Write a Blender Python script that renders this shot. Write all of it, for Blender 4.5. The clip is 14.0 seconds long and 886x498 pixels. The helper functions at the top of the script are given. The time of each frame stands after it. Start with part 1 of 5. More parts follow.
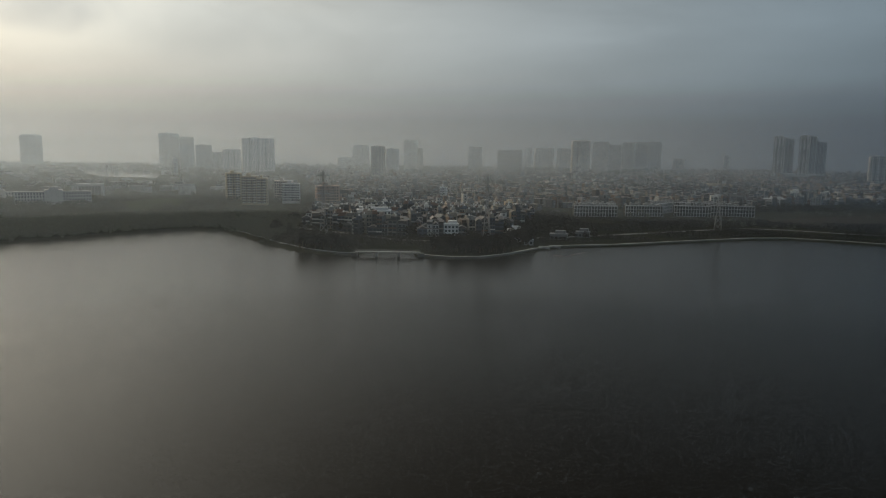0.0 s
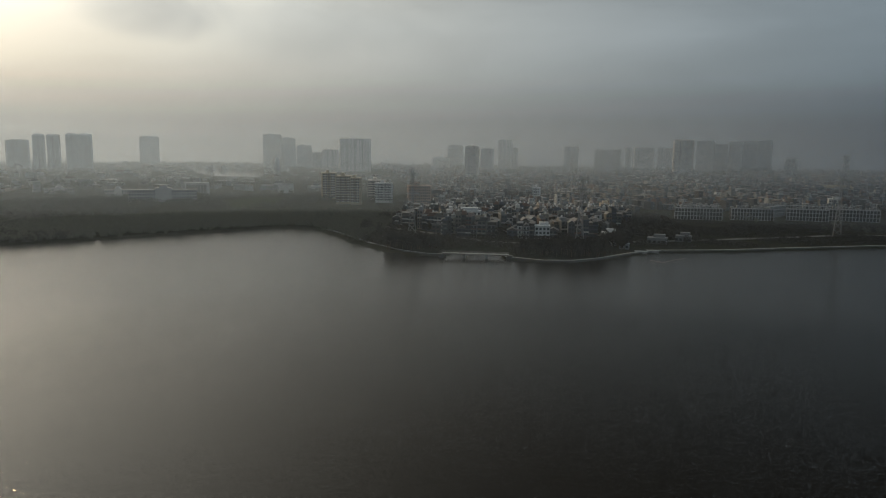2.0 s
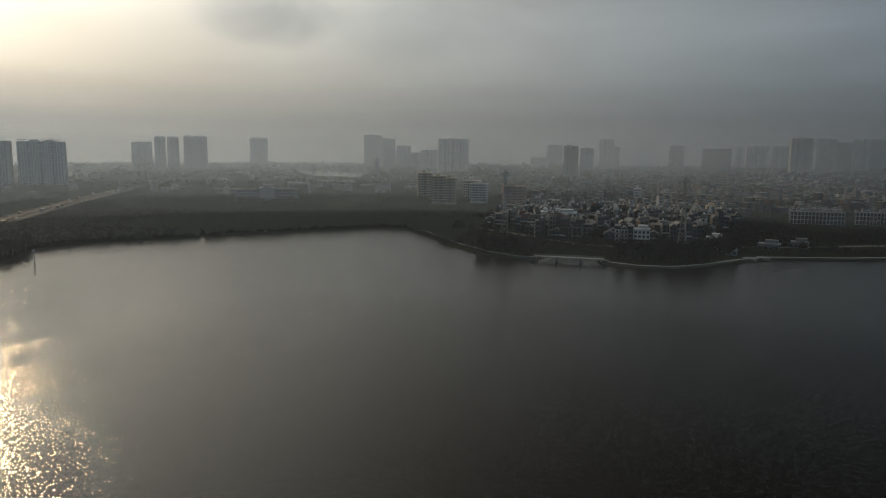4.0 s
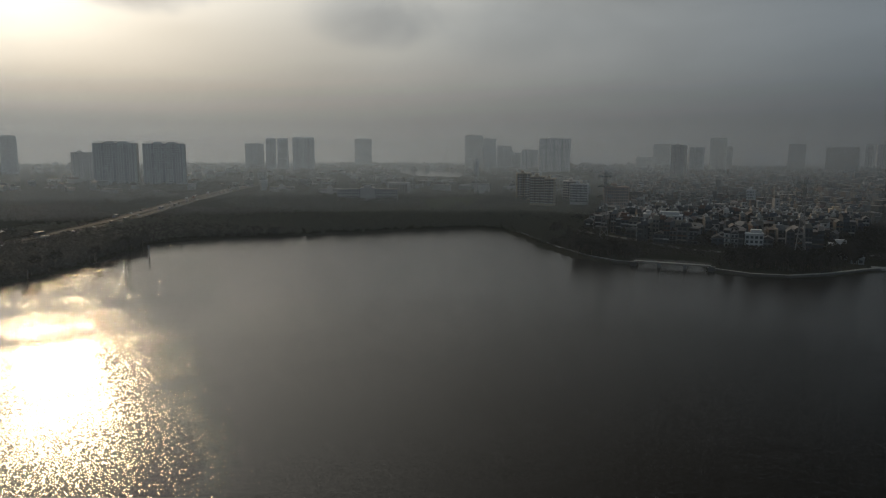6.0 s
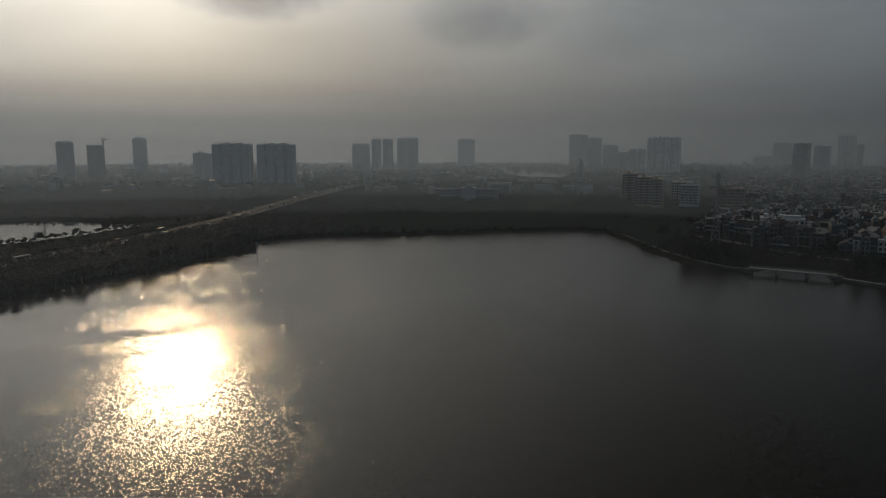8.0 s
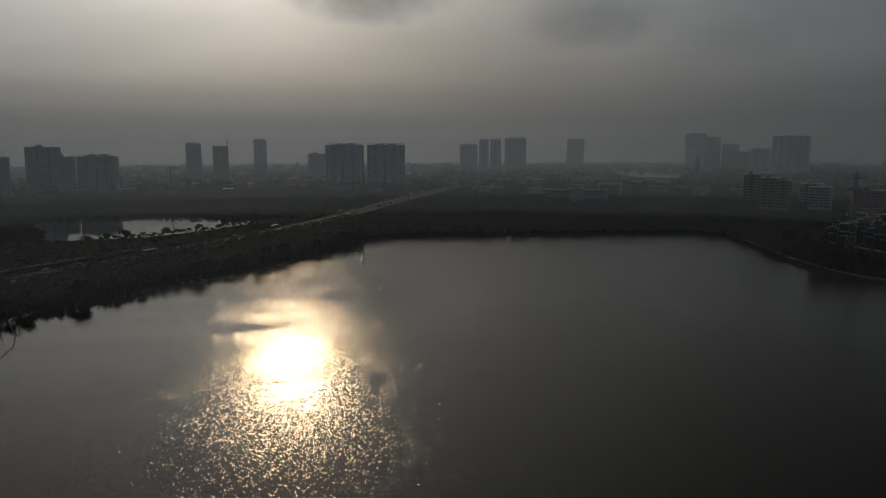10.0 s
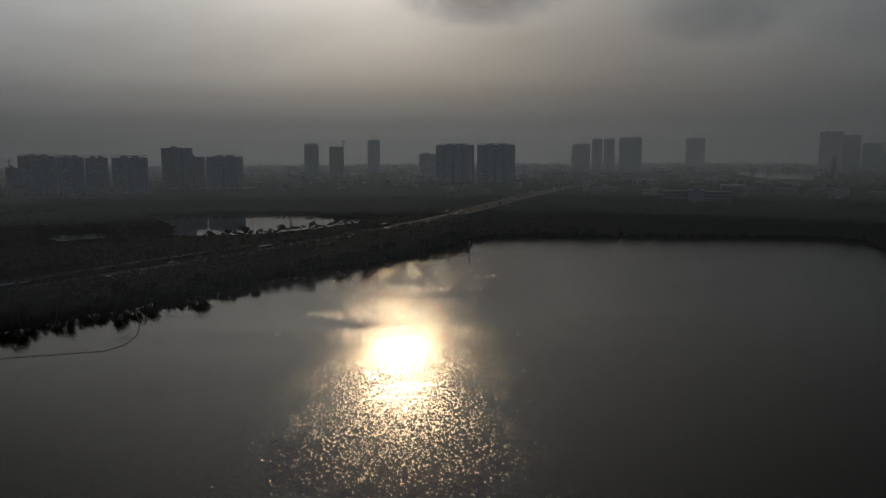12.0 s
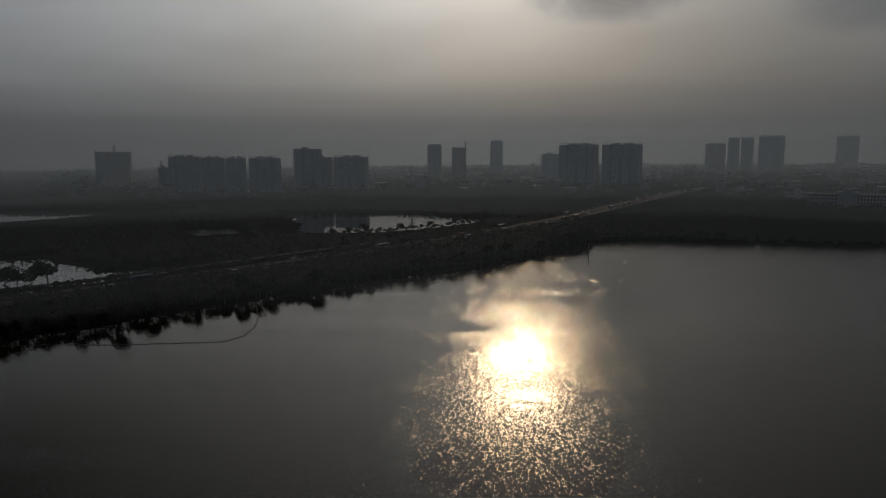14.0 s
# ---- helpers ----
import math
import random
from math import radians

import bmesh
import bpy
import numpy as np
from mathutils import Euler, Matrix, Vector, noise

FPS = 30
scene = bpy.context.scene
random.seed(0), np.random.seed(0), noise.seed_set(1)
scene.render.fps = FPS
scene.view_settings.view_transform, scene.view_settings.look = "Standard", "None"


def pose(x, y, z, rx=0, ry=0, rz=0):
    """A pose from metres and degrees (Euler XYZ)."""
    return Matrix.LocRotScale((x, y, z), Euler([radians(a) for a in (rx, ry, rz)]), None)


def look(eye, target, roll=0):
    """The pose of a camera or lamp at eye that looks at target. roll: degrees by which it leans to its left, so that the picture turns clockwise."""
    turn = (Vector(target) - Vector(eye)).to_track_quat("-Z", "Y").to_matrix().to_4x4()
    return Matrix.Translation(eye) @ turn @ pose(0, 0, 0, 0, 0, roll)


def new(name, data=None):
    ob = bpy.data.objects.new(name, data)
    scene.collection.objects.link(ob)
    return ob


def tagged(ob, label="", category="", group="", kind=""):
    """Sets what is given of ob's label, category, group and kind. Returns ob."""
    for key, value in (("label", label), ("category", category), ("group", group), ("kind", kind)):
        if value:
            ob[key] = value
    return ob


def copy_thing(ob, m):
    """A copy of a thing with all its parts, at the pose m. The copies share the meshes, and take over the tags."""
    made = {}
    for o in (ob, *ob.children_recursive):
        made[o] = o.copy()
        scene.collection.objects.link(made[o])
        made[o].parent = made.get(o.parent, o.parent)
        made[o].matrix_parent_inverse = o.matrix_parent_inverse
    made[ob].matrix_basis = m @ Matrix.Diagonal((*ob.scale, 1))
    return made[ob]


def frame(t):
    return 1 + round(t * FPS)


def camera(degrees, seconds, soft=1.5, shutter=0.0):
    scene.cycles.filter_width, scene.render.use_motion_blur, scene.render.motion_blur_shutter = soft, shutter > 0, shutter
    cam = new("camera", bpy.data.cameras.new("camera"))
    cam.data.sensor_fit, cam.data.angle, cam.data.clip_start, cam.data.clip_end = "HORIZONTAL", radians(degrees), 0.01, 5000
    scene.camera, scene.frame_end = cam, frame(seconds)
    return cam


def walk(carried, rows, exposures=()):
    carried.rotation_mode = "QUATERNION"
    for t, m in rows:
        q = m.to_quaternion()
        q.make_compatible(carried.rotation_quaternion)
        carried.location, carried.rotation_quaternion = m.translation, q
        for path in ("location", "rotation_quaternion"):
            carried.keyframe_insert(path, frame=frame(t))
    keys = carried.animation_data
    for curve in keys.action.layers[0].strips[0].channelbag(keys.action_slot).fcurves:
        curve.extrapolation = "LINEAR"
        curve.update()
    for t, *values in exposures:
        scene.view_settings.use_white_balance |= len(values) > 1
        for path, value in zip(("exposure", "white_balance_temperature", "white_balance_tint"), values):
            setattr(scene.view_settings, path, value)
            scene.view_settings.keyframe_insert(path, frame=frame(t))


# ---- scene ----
cam = camera(66.37, 14.0, soft=1.1)
walk(cam, [
    (0.0, pose(-0.38, -0.99, 70.04, 81.935, -0.737, 0.001)),
    (0.5, pose(0.29, 2.44, 69.87, 81.909, -0.734, 1.944)),
    (1.0, pose(1.01, 5.70, 69.76, 81.885, -0.717, 3.897)),
    (1.5, pose(1.77, 8.78, 69.69, 81.861, -0.687, 5.918)),
    (2.0, pose(2.54, 11.70, 69.67, 81.838, -0.648, 7.980)),
    (2.5, pose(3.28, 14.45, 69.68, 81.816, -0.601, 10.047)),
    (3.0, pose(3.99, 17.04, 69.71, 81.796, -0.548, 12.118)),
    (5.5, pose(6.26, 27.88, 69.99, 81.721, -0.251, 22.642)),
    (6.0, pose(6.37, 29.69, 70.03, 81.712, -0.193, 24.784)),
    (6.5, pose(6.35, 31.40, 70.05, 81.705, -0.137, 26.904)),
    (7.0, pose(6.20, 33.03, 70.06, 81.701, -0.085, 29.013)),
    (7.5, pose(5.91, 34.59, 70.04, 81.699, -0.035, 31.216)),
    (8.0, pose(5.49, 36.10, 70.00, 81.700, 0.010, 33.427)),
    (10.5, pose(1.55, 43.34, 69.38, 81.745, 0.194, 44.764)),
    (11.0, pose(0.47, 44.85, 69.17, 81.764, 0.226, 47.102)),
    (11.5, pose(-0.67, 46.42, 68.94, 81.785, 0.257, 49.422)),
    (12.0, pose(-1.85, 48.09, 68.69, 81.810, 0.291, 51.716)),
    (12.5, pose(-3.04, 49.86, 68.42, 81.838, 0.327, 54.043)),
    (13.0, pose(-4.23, 51.76, 68.13, 81.869, 0.368, 56.814)),
    (13.5, pose(-5.39, 53.81, 67.83, 81.904, 0.415, 59.656)),
    (14.0, pose(-6.49, 56.04, 67.52, 81.942, 0.470, 62.065)),
], exposures=[
    (0.0, 1.13, 6660, 9), (3.0, 0.78, 6540, 9.5), (5.5, 0.31, 6370, 11), (6.5, 0.05, 6280, 11), (8.0, -0.40, 6210, 12),
    (10.5, -1.02, 6130, 13), (14.0, -1.17, 6080, 14)])

# ---- world, sun ----
SUN_AZ, SUN_EL = 55.5, 18.5          # degrees left of +y, degrees up
SUN_DIR = Vector((-math.sin(radians(SUN_AZ)) * math.cos(radians(SUN_EL)),
                  math.cos(radians(SUN_AZ)) * math.cos(radians(SUN_EL)), math.sin(radians(SUN_EL))))


class Nodes:
    """Short way to write a node tree."""

    def __init__(self, tree):
        self.tree = tree
        tree.nodes.clear()

    def add(self, kind, ins=None, operation="", clamp=False, blend=""):
        n = self.tree.nodes.new(kind)
        if operation:
            n.operation = operation
        if clamp:
            n.use_clamp = True
        if blend:
            n.data_type, n.blend_type = "RGBA", blend
        for k, v in (ins or {}).items():
            if isinstance(v, bpy.types.NodeSocket):
                self.tree.links.new(v, n.inputs[k])
            else:
                n.inputs[k].default_value = v
        return n

    def math(self, op, a, b=0.0, c=0.0, clamp=False):
        return self.add("ShaderNodeMath", {0: a, 1: b, 2: c}, operation=op, clamp=clamp).outputs[0]

    def vec(self, op, a, b=(0, 0, 0)):
        n = self.add("ShaderNodeVectorMath", {0: a, 1: b}, operation=op)
        return n.outputs["Value"] if op in ("DOT_PRODUCT", "LENGTH") else n.outputs["Vector"]

    def ramp(self, fac, stops, interpolation="LINEAR"):
        n = self.add("ShaderNodeValToRGB", {0: fac})
        r = n.color_ramp
        r.interpolation = interpolation
        while len(r.elements) < len(stops):
            r.elements.new(0.5)
        for e, (at, col) in zip(r.elements, stops):
            e.position, e.color = at, (*col, 1) if len(col) == 3 else col
        return n.outputs[0]

    def mix(self, fac, a, b, blend="MIX"):
        n = self.add("ShaderNodeMix", blend=blend)
        for i, v in ((0, fac), (6, a), (7, b)):
            if isinstance(v, bpy.types.NodeSocket):
                self.tree.links.new(v, n.inputs[i])
            else:
                n.inputs[i].default_value = v if i == 0 else (*v, 1)
        return n.outputs[2]

    def noise(self, vector, scale, detail=4.0, rough=0.55, distortion=0.0):
        return self.add("ShaderNodeTexNoise", {"Vector": vector, "Scale": scale, "Detail": detail, "Roughness": rough,
                                               "Distortion": distortion}).outputs[0]


def grey(v):
    return (v, v, v)


world = bpy.data.worlds.new("sky")
scene.world = world
world.use_nodes = True
nt = Nodes(world.node_tree)
heading = nt.add("ShaderNodeTexCoord").outputs["Generated"]
nishita = nt.add("ShaderNodeTexSky")
nishita.sky_type, nishita.sun_disc = "NISHITA", False
nishita.sun_elevation, nishita.sun_rotation = radians(SUN_EL), radians(-SUN_AZ)
nishita.dust_density, nishita.air_density = 6.0, 1.5
up = nt.add("ShaderNodeSeparateXYZ", {0: heading}).outputs[2]
up01 = nt.math("MAXIMUM", up, 0.0)
# overcast, hazy deck: paler with height
deck = nt.ramp(up01, [(0.0, grey(0.25)), (0.03, grey(0.27)), (0.10, grey(0.35)), (0.22, grey(0.47)), (0.40, grey(0.55)), (0.65, grey(0.85)), (1.0, grey(1.1))])
toward = nt.vec("DOT_PRODUCT", heading, tuple(SUN_DIR))
near = nt.math("MULTIPLY_ADD", toward, 0.5, 0.5)
low = nt.math("MULTIPLY_ADD", nt.math("POWER", near, 2.0), 0.86, 0.08)
low = nt.math("MULTIPLY_ADD", nt.math("POWER", nt.math("MAXIMUM", toward, 0.0), 6.0), 0.46, low)
side = nt.vec("DOT_PRODUCT", heading, (-math.cos(radians(SUN_AZ)), -math.sin(radians(SUN_AZ)), 0.0))
high = nt.math("MULTIPLY_ADD", nt.math("POWER", near, 14.0), 1.40, 0.01)
high = nt.math("MULTIPLY", high, nt.math("MULTIPLY_ADD", nt.math("MAXIMUM", nt.math("MINIMUM", side, 0.75), -0.5), -1.1, 1.0))
aloft = nt.math("MULTIPLY_ADD", up01, 5.0, -0.85, clamp=True)
spread = nt.math("ADD", nt.math("MULTIPLY", low, nt.math("SUBTRACT", 1.0, aloft)), nt.math("MULTIPLY", high, aloft))
# pale sky opposite the sun
back = nt.math("MULTIPLY", nt.math("POWER", nt.math("MAXIMUM", nt.math("MULTIPLY", toward, -1.0), 0.0), 2.4), 1.5)
spread = nt.math("ADD", spread, back)
# the brightest part of the deck stands a little beside the sun
GLOW = Vector((-math.sin(radians(61)) * math.cos(radians(17)), math.cos(radians(61)) * math.cos(radians(17)), math.sin(radians(17))))
ahead = nt.math("MAXIMUM", nt.vec("DOT_PRODUCT", heading, tuple(GLOW)), 0.0)
haze_clear = nt.math("MULTIPLY_ADD", up01, 5.0, -0.45, clamp=True)
glow = nt.math("ADD", nt.math("MULTIPLY", nt.math("POWER", ahead, 60.0), 0.5),
               nt.math("MULTIPLY", nt.math("MULTIPLY", nt.math("POWER", ahead, 9.0), haze_clear), 1.2))
warmth = nt.math("POWER", nt.math("MULTIPLY_ADD", near, 1.43, -0.43, clamp=True), 1.3)
warmth = nt.math("ADD", warmth, nt.math("MULTIPLY_ADD", nt.math("MAXIMUM", nt.math("MULTIPLY", toward, -1.0), 0.0), 0.35,
                                        nt.math("MULTIPLY", nt.math("MULTIPLY_ADD", up01, 1.8, -0.36, clamp=True), nt.math("POWER", near, 2.5))), clamp=True)
tint = nt.mix(warmth, (0.605, 0.905, 1.20), (1.03, 1.0, 0.885))
# cloud forms: slow noise over the deck and two darker banks
flat = nt.add("ShaderNodeSeparateXYZ", {0: heading})
lift = nt.math("ADD", up01, 0.16)
plane = nt.add("ShaderNodeCombineXYZ", {0: nt.math("DIVIDE", flat.outputs[0], lift), 1: nt.math("DIVIDE", flat.outputs[1], lift), 2: 0.0}).outputs[0]
billow = nt.noise(plane, 0.9, 6.0, 0.55, 0.4)
fine = nt.noise(heading, 7.0, 5.0, 0.6, 0.6)


def bank(az, el, wide, tall, deep):
    """A darker cloud bank round one heading: 0 to deep."""
    a, e = radians(az), radians(el)
    right = (math.cos(a), math.sin(a), 0.0)
    front = (-math.sin(a), math.cos(a), 0.0)
    u = nt.math("DIVIDE", nt.vec("DOT_PRODUCT", heading, right), wide)
    v = nt.math("DIVIDE", nt.math("SUBTRACT", up, math.sin(e)), tall)
    wob = nt.math("MULTIPLY", nt.math("SUBTRACT", fine, 0.5), 1.9)
    r2 = nt.math("ADD", nt.math("ADD", nt.math("MULTIPLY", u, u), nt.math("MULTIPLY", v, v)), wob)
    f = nt.math("GREATER_THAN", nt.vec("DOT_PRODUCT", heading, front), 0.0)
    g = nt.math("SUBTRACT", 1.0, nt.math("SMOOTH_MIN", nt.math("MAXIMUM", r2, 0.0), 1.0, 0.4), clamp=True)
    return nt.math("MULTIPLY", nt.math("MULTIPLY", g, f), deep)


banks = nt.math("ADD", bank(48.5, 12.0, 0.125, 0.038, 0.60), nt.math("ADD", bank(30.5, 10.4, 0.10, 0.040, 0.30), bank(19, 9.5, 0.18, 0.05, 0.12)))
cover = nt.math("MULTIPLY_ADD", nt.math("SUBTRACT", billow, 0.5), nt.math("MULTIPLY", nt.math("MINIMUM", up01, 0.25), 4.0), 1.0)
level = nt.math("MULTIPLY", nt.math("ADD", nt.math("MULTIPLY", spread, cover), glow), nt.math("SUBTRACT", 1.0, banks))
zenith = nt.math("MULTIPLY", nt.math("POWER", nt.math("MULTIPLY_ADD", up01, 4.5, -3.5, clamp=True), 1.0), 0.9)
level = nt.math("ADD", level, zenith)
# the deck is thinner, so paler, on the far side of the sun
level = nt.math("MULTIPLY", level, nt.math("MULTIPLY_ADD", nt.math("MAXIMUM", side, -0.35), 0.62, 1.0))
tint = nt.mix(nt.math("MULTIPLY", banks, 1.5, clamp=True), tint, (0.80, 0.93, 1.02))
sky_col = nt.mix(1.0, tint, nt.mix(1.0, deck, level, "MULTIPLY"), "MULTIPLY")
both = nt.mix(0.04, sky_col, nt.mix(1.0, nishita.outputs[0], grey(0.10), "MULTIPLY"))
nt.add("ShaderNodeOutputWorld", {0: nt.add("ShaderNodeBackground", {0: both, 1: 1.0}).outputs[0]})

sun_data = bpy.data.lights.new("sun", "SUN")
sun_data.energy, sun_data.angle, sun_data.color = 0.88, radians(4.4), (1.0, 0.70, 0.38)
sun = new("sun", sun_data)
sun.matrix_world = look((0, 0, 500), tuple(Vector((0, 0, 500)) - SUN_DIR))


# ---- materials ----
def material(name, cols, scale=1.0, rough=0.8, bump=0.0, vary="", metal=0.0, spread=0.25, fine_scale=6.0, specular=0.4, soft_up=0.0):
    """Noise between colours at two scales. vary: 'object' or 'island' shifts the colour piece by piece."""
    m = bpy.data.materials.new(name)
    m.use_nodes = True
    n = Nodes(m.node_tree)
    at = n.add("ShaderNodeNewGeometry").outputs["Position"]
    big, small = n.noise(at, scale, 5.0), n.noise(at, scale * fine_scale, 4.0)
    fac = n.math("MULTIPLY_ADD", small, 0.4, n.math("MULTIPLY", big, 0.6))
    if vary:
        r = n.add("ShaderNodeObjectInfo").outputs["Random"] if vary == "object" else n.add("ShaderNodeNewGeometry").outputs["Random Per Island"]
        fac = n.math("ADD", r, n.math("MULTIPLY", n.math("SUBTRACT", fac, 0.5), spread), clamp=True)
        stops = [(i / max(1, len(cols) - 1), c) for i, c in enumerate(cols)]
    else:
        stops = [(0.32 + 0.36 * i / max(1, len(cols) - 1), c) for i, c in enumerate(cols)]
    col = n.ramp(fac, stops)
    ins = {"Base Color": col, "Roughness": n.math("MULTIPLY_ADD", small, 0.2, rough - 0.1, clamp=True), "Metallic": metal, "Specular IOR Level": specular}
    if bump:
        ins["Normal"] = n.add("ShaderNodeBump", {"Height": small, "Strength": bump, "Distance": 0.3}).outputs[0]
    if soft_up:
        # small leaves average out: lean the shading towards the sky side of the crown
        geo = n.add("ShaderNodeNewGeometry").outputs["Normal"]
        ins["Normal"] = n.vec("NORMALIZE", n.vec("ADD", n.vec("MULTIPLY", geo, (1 - soft_up,) * 3), (0.0, 0.0, soft_up)))
    n.add("ShaderNodeOutputMaterial", {0: n.add("ShaderNodeBsdfPrincipled", ins).outputs[0]})
    return m


def water_material(name, calm):
    """Water: calm 1.0 for open ripples, less for sheltered ponds."""
    m = bpy.data.materials.new(name)
    m.use_nodes = True
    n = Nodes(m.node_tree)
    at = n.add("ShaderNodeNewGeometry").outputs["Position"]
    # wind lanes lie across the way to the sun; the water under the far bank is sheltered
    away = n.vec("DOT_PRODUCT", at, (-0.829, 0.559, 0.0))
    across = n.vec("DOT_PRODUCT", at, (0.559, 0.829, 0.0))
    lane_at = n.add("ShaderNodeCombineXYZ", {0: n.math("MULTIPLY", across, 0.006), 1: n.math("MULTIPLY", away, 0.055), 2: 0.0}).outputs[0]
    lanes = n.noise(lane_at, 1.0, 4.0, 0.55, 0.5)
    shelter = n.math("MINIMUM", n.math("MULTIPLY", n.math("SUBTRACT", away, 250.0), 0.0015), 0.09)
    open_water = n.math("MULTIPLY_ADD", across, 0.008, -0.9, clamp=True)
    shelter = n.math("SUBTRACT", n.math("MULTIPLY", shelter, n.math("SUBTRACT", 1.0, open_water)), n.math("MULTIPLY", open_water, 0.35))
    lee = n.math("MULTIPLY", n.math("MULTIPLY_ADD", across, -0.012, -0.15, clamp=True), 0.3)
    gust = n.ramp(n.math("SUBTRACT", n.math("SUBTRACT", lanes, lee), n.math("MAXIMUM", shelter, -0.35)), [(0.26, grey(0.22)), (0.60, grey(1.0))])
    # small wavelets: each cell of the surface leans its own way
    long_at = n.add("ShaderNodeCombineXYZ", {0: n.math("MULTIPLY", across, 5.2), 1: n.math("MULTIPLY", away, 2.2), 2: 0.0}).outputs[0]
    cells = n.add("ShaderNodeTexVoronoi", {"Vector": long_at, "Scale": 1.0}).outputs["Color"]
    cells_b = n.add("ShaderNodeTexVoronoi", {"Vector": at, "Scale": 8.5}).outputs["Color"]
    lean = n.vec("ADD", n.vec("MULTIPLY", n.vec("SUBTRACT", cells, (0.5, 0.5, 0.5)), (1.6, 1.6, 2.0)),
                 n.vec("MULTIPLY", n.vec("SUBTRACT", cells_b, (0.5, 0.5, 0.5)), (0.8, 0.8, 0.0)))
    lean = n.add("ShaderNodeSeparateXYZ", {0: lean})
    # most wavelets are low, a few are steep
    steep = n.math("ADD", lean.outputs[2], 1.0)
    steep = n.math("MULTIPLY_ADD", n.math("POWER", n.math("MULTIPLY", steep, 0.5), 1.5), 1.0, 0.35)
    force = n.math("MULTIPLY", gust, steep)
    # the wind blows across, so the wavelets lean further to the sides than along the way to the sun
    sideways = n.math("MULTIPLY", n.math("MULTIPLY", lean.outputs[0], force), 0.215 * calm)
    along = n.math("MULTIPLY", n.math("MULTIPLY", lean.outputs[1], force), 0.085 * calm)
    tilt = n.vec("ADD", n.add("ShaderNodeVectorMath", {0: (0.559, 0.829, 0.0), 3: sideways}, operation="SCALE").outputs[0],
                 n.add("ShaderNodeVectorMath", {0: (-0.829, 0.559, 0.0), 3: along}, operation="SCALE").outputs[0])
    facing = n.vec("NORMALIZE", n.vec("ADD", tilt, (0.0, 0.0, 1.0)))
    silt = n.ramp(n.noise(at, 0.01, 3.0), [(0.3, (0.0040, 0.0033, 0.0022)), (0.7, (0.0056, 0.0046, 0.0031))])
    b = n.add("ShaderNodeBsdfPrincipled", {"Base Color": silt, "Roughness": n.math("MULTIPLY_ADD", gust, 0.06 * calm, 0.05 * calm), "IOR": 1.232 if calm > 0.5 else 1.33,
                                           "Specular IOR Level": 0.5, "Normal": facing})
    n.add("ShaderNodeOutputMaterial", {0: b.outputs[0]})
    return m


def glass_material(name, col, rough):
    m = bpy.data.materials.new(name)
    m.use_nodes = True
    n = Nodes(m.node_tree)
    r = n.add("ShaderNodeNewGeometry").outputs["Random Per Island"]
    c = n.ramp(r, [(0.0, tuple(0.6 * v for v in col)), (0.8, col), (1.0, tuple(min(1, 2.2 * v) for v in col))])
    b = n.add("ShaderNodeBsdfPrincipled", {"Base Color": c, "Roughness": rough, "Specular IOR Level": 0.6})
    n.add("ShaderNodeOutputMaterial", {0: b.outputs[0]})
    return m


WATER = water_material("lake_water", 1.0)
POND_WATER = water_material("pond_water", 0.12)
EARTH = material("grass_and_dust", [(0.007, 0.009, 0.006), (0.012, 0.013, 0.009), (0.022, 0.021, 0.016)], 0.012, 0.98, 0.2, fine_scale=14, specular=0.0)
LEAF = material("leaves", [(0.0122, 0.0115, 0.0101), (0.0150, 0.0142, 0.0122), (0.0182, 0.0172, 0.0145)], 0.05, 0.7, vary="island", spread=0.6, soft_up=0.7, specular=0.05)
LEAF_MID = material("woodland_leaves", [(0.031, 0.034, 0.025), (0.040, 0.044, 0.033), (0.050, 0.054, 0.040)], 0.02, 0.75, vary="island", spread=0.6, soft_up=0.93, specular=0.05)
# outer and far woods: a step lighter than the near leaves
LEAF_FAR = material("lighter_far_leaves", [(0.016, 0.018, 0.014), (0.021, 0.024, 0.018), (0.026, 0.029, 0.022)], 0.02, 0.75, vary="island", spread=0.6, soft_up=0.93, specular=0.05)
LEAF_PALE = material("lighter_leaves", [(0.018, 0.021, 0.016), (0.024, 0.028, 0.021), (0.032, 0.036, 0.027)], 0.02, 0.75, vary="island", spread=0.6, soft_up=0.93, specular=0.05)
BARK = material("bark", [(0.05, 0.04, 0.03), (0.10, 0.085, 0.065)], 2.0, 0.9)
ASPHALT = material("asphalt", [(0.028, 0.028, 0.028), (0.042, 0.041, 0.041)], 0.15, 0.85, specular=0.05)
PAVING = material("pale_paving", [(0.1152, 0.1152, 0.1066), (0.1728, 0.1699, 0.1584)], 0.2, 0.7)
CONCRETE = material("concrete", [(0.1014, 0.1014, 0.0975), (0.1638, 0.1599, 0.1521)], 0.15, 0.85)
RAW = material("raw_dark_concrete", [(0.08, 0.085, 0.09), (0.14, 0.145, 0.15)], 0.1, 0.9)
HOUSE = material("house_paint", [(0.038, 0.041, 0.045), (0.075, 0.075, 0.073), (0.195, 0.180, 0.154), (0.045, 0.051, 0.056), (0.330, 0.330, 0.319), (0.105, 0.064, 0.051), (0.053, 0.056, 0.060), (0.062, 0.072, 0.090), (0.038, 0.039, 0.042), (0.150, 0.150, 0.150)], 0.1, 0.85, vary="object", spread=0.12, specular=0.15)
